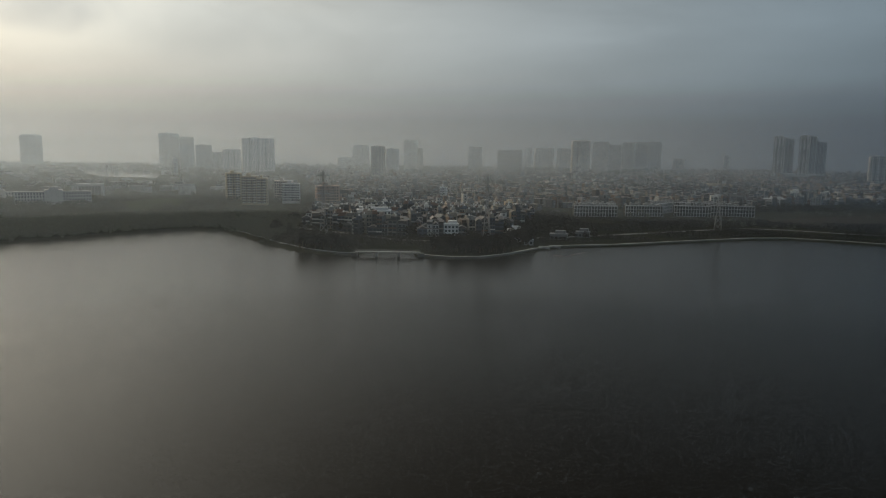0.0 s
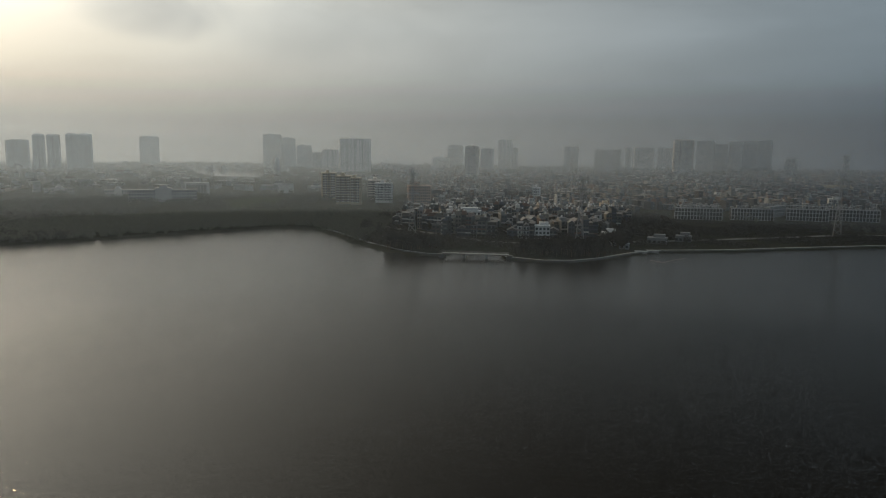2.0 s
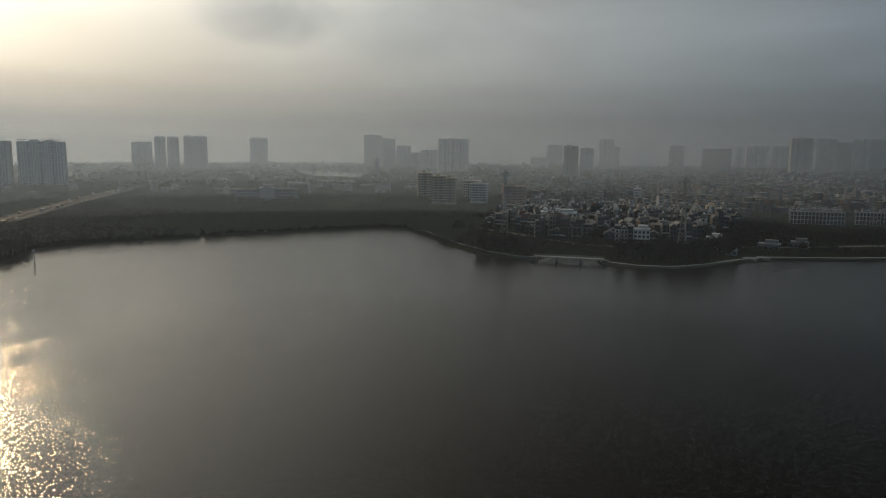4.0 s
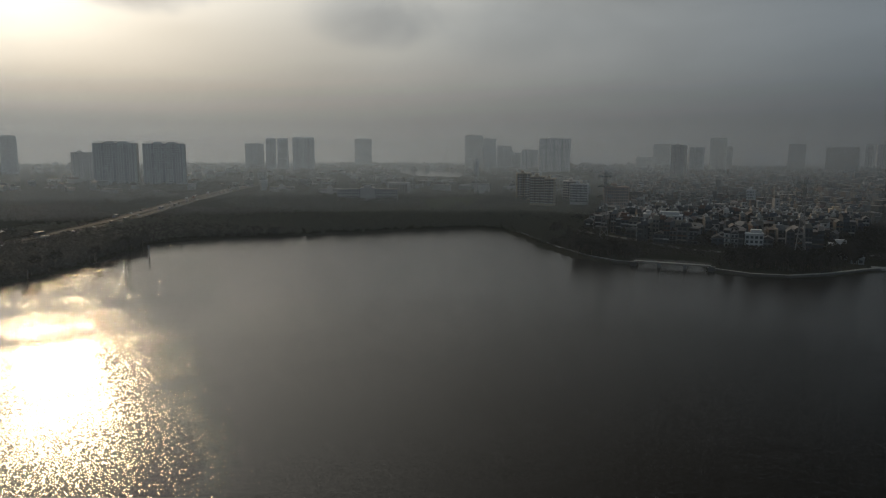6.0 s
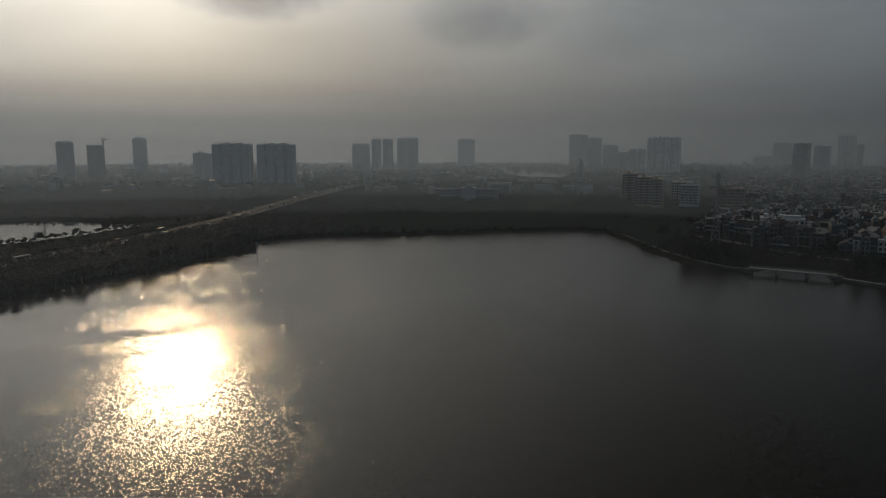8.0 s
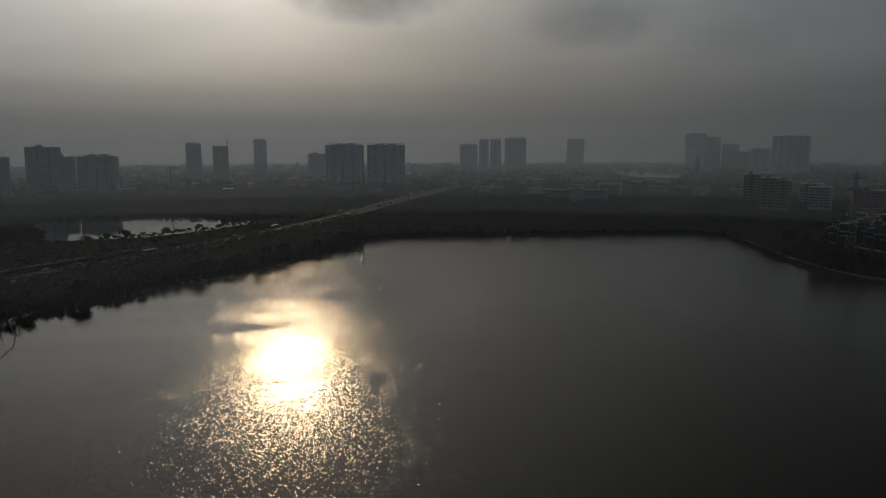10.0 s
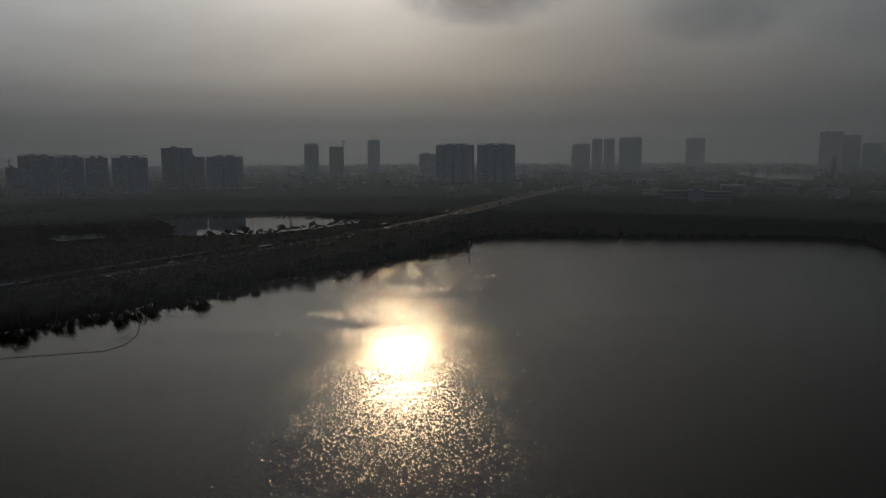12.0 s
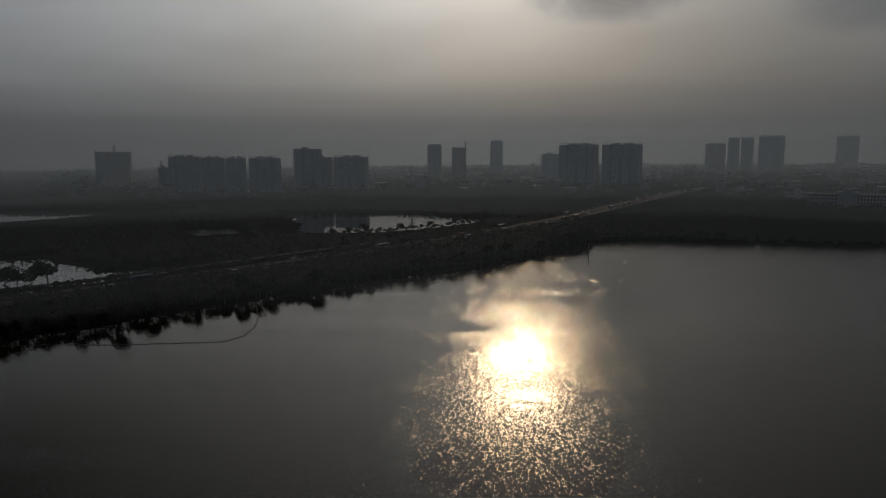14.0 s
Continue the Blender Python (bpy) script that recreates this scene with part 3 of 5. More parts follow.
def build_bridge():
    ob = thing("footbridge", -37, 454, 0, 0, "low concrete footbridge over the inlet at the lake edge", "bridge")
    deck_ = Build()
    deck_.box(-22, 22, -2.2, 2.2, 2.6, 3.3, True)
    part("deck", deck_, CONCRETE, ob)
    for x in (-7.5, 7.5):
        p = Build()
        p.box(x - 0.8, x + 0.8, -1.6, 1.6, -1.5, 2.6)
        p.box(x - 1.2, x + 1.2, -2.1, 2.1, 2.1, 2.6, True)
        part("pier", p, CONCRETE, ob)
    for y in (-2.1, 2.1):
        r = Build()
        r.box(-22, 22, y - 0.06, y + 0.06, 4.2, 4.35, True)
        rail_ob = part("handrail", r, CONCRETE, ob)
        for i in range(23):
            q = Build()
            q.box(-22 + 2 * i - 0.06, -22 + 2 * i + 0.06, y - 0.06, y + 0.06, 3.3, 4.2)
            part("baluster", q, CONCRETE, rail_ob)
    for x in (-22.6, 22.6):
        q = Build()
        q.box(x - 1.8, x + 1.8, -2.6, 2.6, -1.0, 2.6)
        part("abutment", q, QUAY, ob)


build_bridge()


# ---- towers ----
def tower(x, y, wide, deep, tall, wall, turn=None, bays=4, floors=None, style="block", label="", balcony=False, base=1.0):
    """A block of flats: ribbed body, plinth, windows and roof pieces. It looks towards the lake unless turned."""
    if turn is None:
        turn = math.degrees(math.atan2(-x, y)) + 8.0 * math.sin(x * 0.37 + y * 0.11)
    ob = thing("apartment_tower", x, y, base, turn, label, "tower block", "distant towers")
    floors = floors or max(4, round(tall / 3.3))
    step = tall / floors
    hw, hd = wide / 2, deep / 2
    body = Build()
    body.box(-hw + 1.0, hw - 1.0, -hd + 1.0, hd - 1.0, 0, tall)
    part("wall", body, wall, ob)
    for s in (-1, 1):
        for i in range(bays):
            rib = Build()
            a = -hw + wide * i / bays + wide * 0.05 / bays
            c = -hw + wide * (i + 1) / bays - wide * 0.22 / bays
            top = tall - (1.2 if i % 2 else 0.0)
            rib.box(a, c, s * hd if s < 0 else hd - 1.0, -hd + 1.0 if s < 0 else hd, 0, top)
            part("bay", rib, wall, ob)
        nb = max(2, round(deep / 8))
        for i in range(nb):
            rib = Build()
            a = -hd + 1.2 + (deep - 2.4) * i / nb
            c = a + (deep - 2.4) / nb * 0.74
            rib.box(-hw if s < 0 else hw - 1.0, -hw + 1.0 if s < 0 else hw, a, c, 0, tall - 0.8)
            part("bay", rib, wall, ob)
    win = Build()
    for k in range(1, floors):
        z = k * step
        for i in range(bays):
            a = -hw + wide * i / bays + wide * 0.05 / bays
            w = wide * 0.73 / bays
            m = max(2, int(w / 3.4))
            for j in range(m):
                u0 = a + w * (j + 0.2) / m
                u1 = a + w * (j + 0.8) / m
                for s in (-1, 1):
                    v = s * (hd + 0.06)
                    q = [(u0, v, z + 0.9), (u1, v, z + 0.9), (u1, v, z + step * 0.82), (u0, v, z + step * 0.82)]
                    win.quad(*(q if s < 0 else q[::-1]))
            # recess between bays: a dark stair or loggia opening
            g0, g1 = a + w + wide * 0.02 / bays, a + wide / bays - wide * 0.02 / bays
            if i < bays - 1:
                for s in (-1, 1):
                    v = s * (hd - 0.94)
                    q = [(g0, v, z + 0.5), (g1, v, z + 0.5), (g1, v, z + step * 0.9), (g0, v, z + step * 0.9)]
                    win.quad(*(q if s < 0 else q[::-1]))
        m = max(2, int(deep / 5))
        for j in range(m):
            v0, v1 = -hd + deep * (j + 0.25) / m, -hd + deep * (j + 0.75) / m
            for s in (-1, 1):
                u = s * (hw + 0.06)
                q = [(u, v0, z + 0.9), (u, v1, z + 0.9), (u, v1, z + step * 0.82), (u, v0, z + step * 0.82)]
                win.quad(*(q if s > 0 else q[::-1]))
    # far towers take the panes paled for haze
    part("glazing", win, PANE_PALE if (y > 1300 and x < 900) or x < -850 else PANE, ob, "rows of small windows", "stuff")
    if balcony:
        bal = Build()
        bal.box(0.0, wide * 0.45 / bays, -hd - 1.3, -hd, 0.0, 0.15, True)
        bal.box(0.0, wide * 0.45 / bays, -hd - 1.3, -hd - 1.15, 0.15, 1.05)
        shared = bal.mesh("balcony", BALCONY_WHITE if x > 900 else WHITE)
        for i in range(bays):
            for k in range(1, floors):
                part("balcony", shared, None, ob).location = (-hw + wide * (i + 0.18) / bays, 0.0, k * step)
    cap = Build()
    if style == "round":
        rings = []
        for i in range(6):
            r = math.sqrt(max(0.06, 1.0 - (i / 5.2) ** 2))
            k = len(cap.v)
            z = tall + i * tall * 0.015
            cap.v += [(-hw * r, -hd * r, z), (hw * r, -hd * r, z), (hw * r, hd * r, z), (-hw * r, hd * r, z)]
            rings.append(k)
        for k, m in zip(rings[:-1], rings[1:]):
            cap.f += [(k + j, k + (j + 1) % 4, m + (j + 1) % 4, m + j) for j in range(4)]
        cap.f.append(tuple(rings[-1] + j for j in range(4)))
    else:
        cap.box(-hw, hw, -hd, hd, tall, tall + 0.9)
    roof_ob = part("roof", cap, wall, ob)
    if style == "frame":
        n = max(4, int(wide / 6))
        for i in range(n + 1):
            u = -hw + wide * i / n
            post = Build()
            post.box(max(-hw, u - 0.4), min(hw, u + 0.4), -hd, -hd + 0.8, tall + 0.9, tall + 3.6)
            part("roof_post", post, wall, roof_ob)
        rail = Build()
        rail.box(-hw, hw, -hd, -hd + 0.8, tall + 3.6, tall + 4.2, True)
        part("roof_beam", rail, wall, roof_ob)
    elif style == "raw":
        n = max(5, int(wide / 5))
        for i in range(n):
            u = -hw + wide * i / n
            post = Build()
            post.box(u + 0.6, u + 1.6, -hd, -hd + 1, tall + 0.9, tall + 3.2 + 2.0 * (i % 3 == 0))
            part("bare_column", post, wall, roof_ob)
    if style in ("frame", "block"):
        for a in (-0.5, 0.15) if style == "frame" else (-0.4,):
            lift_house = Build()
            lift_house.box(hw * a, hw * (a + 0.4), -hd * 0.4, hd * 0.4, tall + 0.9, tall + 4.4)
            part("lift_house", lift_house, wall, roof_ob)
    if deep > 20 or style == "raw":
        plinth = Build()
        plinth.box(-hw * 1.15, hw * 1.15, -hd * 1.15, hd * 1.15, -1.5, 6.5)
        part("plinth", plinth, CONCRETE, ob)
    return ob


def tower_crane(x, y, z, mast, jib, turn):
    ob = thing("tower_crane", x, y, z, turn, "thin steel tower crane over an unfinished tower", "crane")
    m = Build()
    for i, j in ((-1, -1), (1, -1), (1, 1), (-1, 1)):
        m.beam((i * 0.8, j * 0.8, -30.0), (i * 0.8, j * 0.8, mast), 0.3)
    for k in range(int((mast + 30) / 3)):
        m.beam((-0.8, -0.8, -30 + 3 * k), (0.8, -0.8, -27 + 3 * k), 0.18)
        m.beam((0.8, 0.8, -30 + 3 * k), (-0.8, 0.8, -27 + 3 * k), 0.18)
    part("mast", m, STEEL, ob)
    j = Build()
    j.beam((-jib * 0.35, 0, mast), (jib, 0, mast), 0.5)
    j.beam((-jib * 0.3, 0, mast), (0, 0, mast + 6), 0.22)
    j.beam((0, 0, mast + 6), (jib * 0.7, 0, mast), 0.22)
    part("jib", j, STEEL, ob)
    c = Build()
    c.box(-jib * 0.35, -jib * 0.22, -1, 1, mast - 2, mast, True)
    part("counterweight", c, CONCRETE, ob)


GREY = "hazy grey tower block with ribbed facade and dark windows"
PALE = "pale tall apartment tower with rows of dark windows"
tower(-1561, 2594, 74, 40, 112, TOWER_GREY, bays=3, style="round", label="hazy lone grey tower with a stepped rounded top")
tower(-1512, 3023, 38, 30, 66, TOWER_GREY, bays=2, label=GREY)
tower(-1456, 3229, 32, 30, 88, TOWER_GREY, bays=2, label=GREY)
tower(-951, 2379, 65, 36, 123, TOWER_GREY, bays=3, label=GREY)
tower(-900, 2404, 46, 36, 111, TOWER_GREY, bays=2, label=GREY)
tower(-850, 2430, 54, 36, 86, TOWER_GREY, bays=3, label=GREY)
tower(-763, 2318, 33, 28, 61, TOWER_GREY, bays=2, style="raw", label="unfinished grey tower frame in the haze")
tower(-685, 2213, 55, 30, 71, TOWER_PALE, bays=3, label=PALE)
tower(-539, 1990, 90, 40, 103, TOWER_PALE, bays=4, label="broad pale tower block with tall vertical ribs")
tower(-668, 1702, 12, 12, 47, WHITE, bays=2, label="slender white building among low trees")
tower(-755, 3798, 116, 40, 115, TOWER_GREY, bays=4, label=GREY)
tower(-357, 2520, 65, 30, 48, TOWER_PALE, bays=4, label="long pale mid-rise block with many windows")
tower(-389, 3239, 72, 40, 99, TOWER_GREY, bays=3, label=GREY)
tower(-157, 1653, 31, 26, 82, TOWER_WARM, bays=3, balcony=True, label="warm pale tower with stacked balconies")
tower(-171, 2312, 44, 30, 80, TOWER_GREY, bays=2, label=GREY)
tower(-120, 2555, 51, 34, 113, TOWER_PALE, bays=2, label=PALE)
tower(-84, 2571, 18, 26, 85, TOWER_GREY, bays=2, label=GREY)
tower(122, 2590, 52, 34, 92, TOWER_DARK, bays=3, style="raw", label="unfinished dark tower with ragged top floors")
tower(261, 2655, 95, 44, 82, RAW, bays=5, style="raw", label="dark netted construction block among the city houses")
tower_crane(225, 2640, 84, 14, 22, 20)
tower_crane(298, 2640, 84, 12, 20, 160)
tower(365, 2879, 26, 28, 93, TOWER_PALE, bays=2, label=PALE)
tower(430, 2912, 77, 34, 94, TOWER_GREY, bays=4, label=GREY)
tower(506, 2857, 57, 34, 94, TOWER_GREY, bays=3, label=GREY)
tower(481, 2393, 62, 36, 114, TOWER_WARM, bays=3, style="frame", balcony=True, label="warm brown tower block with balconies")
tower(577, 2498, 56, 36, 115, TOWER_DARK, bays=3, label="dark slate tower block with ribbed facade")
tower(635, 2522, 44, 36, 104, TOWER_DARK, bays=2, label="dark slate tower block with ribbed facade")
tower(760, 2799, 48, 36, 120, TOWER_PALE, bays=3, balcony=True, label=PALE)
tower(821, 2833, 52, 36, 121, TOWER_GREY, bays=3, label=GREY)
tower(885, 2866, 54, 36, 125, TOWER_GREY, bays=3, label=GREY)
tower(1396, 3961, 82, 40, 135, TOWER_GREY, bays=3, label=GREY)
tower(1058, 2154, 32, 30, 131, TOWER_CREAM, bays=3, balcony=True, style="frame", label="tall cream tower with white balconies and a crown frame")
tower(1104, 2190, 30, 30, 126, TOWER_GREY, bays=3, label="tall warm grey tower behind a twin")
tower(1125, 2130, 30, 30, 133, TOWER_CREAM, bays=3, balcony=True, style="frame", label="tall cream tower with white balconies and a crown frame")
tower(1173, 2185, 32, 30, 134, TOWER_DARK, bays=2, style="frame", label="tall slate blue tower with a crown frame")
tower(1207, 2189, 33, 30, 117, TOWER_DARK, bays=3, label="slate blue tower beside its taller twins")
tower(1990, 3470, 66, 36, 120, TOWER_PALE, bays=3, label=PALE)
tower(1022, 1601, 38, 28, 73, TOWER_CREAM, bays=3, balcony=True, label="cream tower with orange side bays")
tower(1228, 2955, 24, 24, 73, TOWER_PALE, bays=2, label=PALE)
tower(978, 2836, 47, 26, 56, WHITE, bays=3, label="white mid-rise block among low houses")
tower(-2235, 2443, 146, 40, 75, TOWER_GREY, bays=5, label="long hazy grey block on the horizon")
tower(-1559, 1882, 60, 36, 88, TOWER_GREY, bays=3, style="frame", label=GREY)
tower(-1402, 1776, 31, 30, 100, TOWER_GREY, bays=2, style="round", label="hazy tower with a rounded roof in a group")
tower(-1369, 1794, 31, 30, 100, TOWER_GREY, bays=2, style="round", label="hazy tower with a rounded roof in a group")
tower(-1332, 1822, 34, 30, 103, TOWER_GREY, bays=2, style="round", label="hazy tower with a rounded roof in a group")
tower(-1303, 1842, 34, 30, 103, TOWER_GREY, bays=2, style="round", label="hazy tower with a rounded roof in a group")
tower(-1452, 800, 33, 30, 83, TOWER_DARK, bays=2, style="round", label="slim dark tower with a rounded top")
tower(-1513, 901, 33, 28, 79, RAW, bays=2, style="raw", label="slim unfinished dark tower with a crane")
tower_crane(-1500, 912, 82, 12, 9, 60)
tower(-1706, 1134, 35, 30, 97, TOWER_DARK, bays=2, style="round", label="slim dark tower with a smooth rounded top")
tower(-1238, 979, 37, 30, 62, TOWER_GREY, bays=3, label="shorter grey tower beside broad twin blocks")
tower(-1056, 911, 72, 34, 79, TOWER_GREY, bays=4, style="frame", label="broad ribbed grey apartment block with a roof pergola")
tower(-981, 953, 71, 34, 78.5, TOWER_GREY, bays=4, style="frame", label="broad ribbed grey apartment block with a roof pergola")
tower(-1205, 416, 48, 34, 75, TOWER_DARK, bays=3, label="dark stepped tower block behind the pond")
tower(-1185, 440, 30, 40, 60, TOWER_DARK, bays=2, label="dark lower wing of a stepped tower block")
tower(-1148, 478, 56, 34, 60, TOWER_DARK, bays=4, style="frame", label="dark broad block with a roof parapet frame")
tower(-1514, 114, 62, 36, 73, RAW, bays=4, style="raw", label="unfinished tower block with bare columns and a crane")
tower_crane(-1510, 116, 76, 9, 7, 100)
tower(-1223, 178, 22, 26, 46, TOWER_DARK, bays=2, label="low dark block beside long slab blocks")
tower(-1202, 208, 49, 28, 63, TOWER_DARK, bays=4, style="frame", label="dark slab block with a roof frame")
tower(-1175, 247, 36, 28, 61, TOWER_DARK, bays=3, style="frame", label="dark slab block with a roof frame")
tower(-1151, 279, 31, 28, 60, TOWER_DARK, bays=3, style="frame", label="dark slab block with a roof frame")
tower(-1124, 320, 50, 28, 60, TOWER_DARK, bays=4, style="frame", label="dark slab block with a roof frame")
# mid-rise group near the shore road
tower(-291, 945, 21, 20, 37, OCHRE, bays=2, balcony=True, label="ochre mid-rise flats with balconies")
tower(-246, 868, 20, 20, 36, OCHRE, bays=3, balcony=True, label="ochre and orange mid-rise flats with balconies")
tower(-229, 862, 13, 20, 34, OCHRE, bays=2, balcony=True, label="ochre mid-rise flats with balconies")
tower(-225, 960, 26, 20, 27, TOWER_WARM, bays=3, label="plain warm grey flats behind ochre blocks")
tower(-201, 900, 23, 16, 26, WHITE, bays=5, label="white mid-rise block with a grid of windows")
tower(-142, 834, 28, 20, 27, BRICK_RED, bays=4, label="red brown mid-rise block with small windows")
tower(1, 954, 10, 12, 21, TOWER_PALE, bays=2, label="narrow pale house taller than its neighbours")


# ---- houses ----
rnd = random.Random(7)


def house_prototype(w, d, floors, roof_kind):
    """A narrow town house with its front to -y."""
    h = floors * 3.3
    ob = thing("town_house", 0, -3000, 0, 0, "narrow concrete town house with balconies and dark windows", "house", "town houses by the lake")
    b = Build()
    b.box(-w / 2, w / 2, -d / 2, d / 2, -0.5, h)
    part("wall", b, HOUSE, ob)
    for k in range(floors):
        n = 2 if w > 4.5 else 1
        for j in range(n):
            u = (-w / 4 if j == 0 else w / 4) if n == 2 else 0.0
            p = Build()
            z = k * 3.3 + 0.9
            p.box(u - w * 0.16, u + w * 0.16, -d / 2 - 0.06, -d / 2 + 0.05, z, z + 1.7, True)
            part("window", p, PANE, ob)
        if k:
            s = Build()
            s.box(-w / 2, w / 2, -d / 2 - 1.1, -d / 2, k * 3.3 - 0.15, k * 3.3, True)
            s.box(-w / 2, w / 2, -d / 2 - 1.1, -d / 2 - 1.0, k * 3.3, k * 3.3 + 0.9)
            part("balcony", s, HOUSE, ob)
    for k in range(1, floors, 2):
        p = Build()
        p.box(w / 2 - 0.05, w / 2 + 0.06, -1.0, 0.6, k * 3.3 + 0.9, k * 3.3 + 2.3, True)
        part("window", p, PANE, ob)
    r = Build()
    if roof_kind == 0:
        r.box(-w / 2, w / 2, -d / 2, -d / 2 + 0.2, h, h + 1.0)
        r.box(-w / 2, w / 2, d / 2 - 0.2, d / 2, h, h + 1.0)
        r.box(-w / 2, -w / 2 + 0.2, -d / 2 + 0.2, d / 2 - 0.2, h, h + 1.0)
        r.box(w / 2 - 0.2, w / 2, -d / 2 + 0.2, d / 2 - 0.2, h, h + 1.0)
        r.box(-w / 2 + 0.4, w / 2 - 0.4, 0, d / 2 - 0.6, h, h + 2.6)
        part("parapet", r, HOUSE, ob)
        t = Build()
        t.cone((0, d / 4, h + 2.6), (0, d / 4, h + 4.2), 0.7, 0.7, 10)
        part("water_tank", t, WHITE, ob, "steel rooftop water tank")
    elif roof_kind == 1:
        z0, z1 = h + 0.1, h + 2.2
        a, c = w / 2 + 0.4, d / 2 + 0.4
        r.quad((-a, -c, z0), (0, -c, z1), (0, c, z1), (-a, c, z0))
        r.quad((0, -c, z1), (a, -c, z0), (a, c, z0), (0, c, z1))
        r.f.append(tuple(len(r.v) + i for i in range(3)))
        r.v += [(-a, -c, z0), (a, -c, z0), (0, -c, z1)]
        part("roof", r, ROOF, ob)
    else:
        r.quad((-w / 2 - 0.3, -d / 2 - 0.6, h + 2.5), (w / 2 + 0.3, -d / 2 - 0.6, h + 2.5), (w / 2 + 0.3, d / 2, h + 3.1), (-w / 2 - 0.3, d / 2, h + 3.1))
        r.box(-w / 2, w / 2, -d / 2 + 2, d / 2, h, h + 2.4)
        part("roof", r, ROOF, ob)
    return ob


protos = [house_prototype(w, d, f, k) for w, d, f, k in
          ((4.2, 12, 4, 0), (5.0, 14, 3, 1), (4.6, 13, 5, 0), (6.5, 11, 3, 2), (8.0, 10, 2, 1), (4.2, 12, 3, 2), (7.0, 12, 4, 0), (5.0, 13, 4, 1))]


def city_gap(x, y):
    """Places where no small house stands."""
    for bx, by, r in ((-142, 834, 24), (-194, 900, 24), (-224, 862, 22), (-250, 868, 24), (-296, 945, 20), (1, 954, 9)):
        if (x - bx) ** 2 + (y - by) ** 2 < r * r:
            return True
    return False


near_houses = []
for row in range(14):
    y = 560 + row * 15.5 + 2.0 * math.sin(row * 1.7)
    x = -105 + 18 * math.sin(row * 0.9) - row * 2.0
    limit = 40 + row * 5.0 + 10 * math.sin(row)
    while x < limit:
        k = rnd.randrange(len(protos))
        w = (4.2, 5.0, 4.6, 6.5, 8.0, 4.2, 7.0, 5.0)[k]
        x += w / 2 + 0.15
        if rnd.random() < 0.86 and y > 548 + 0.35 * max(0.0, -x - 40) and not city_gap(x, y):
            near_houses.append((k, x, y + rnd.uniform(-4.5, 4.5), rnd.choice((0, 0, 3, -5, 9, -12)) + 10 * math.sin(row + x * 0.02)))
        x += w / 2 + (rnd.uniform(2, 7) if rnd.random() < 0.16 else 0.05)
near_houses.sort(key=lambda q: q[2])
for k, x, y, a in near_houses[:290]:
    copy_thing(protos[k], pose(x, y, 1.5, 0, 0, a))
for p in protos:
    for o in (*p.children_recursive, p):
        bpy.data.objects.remove(o)


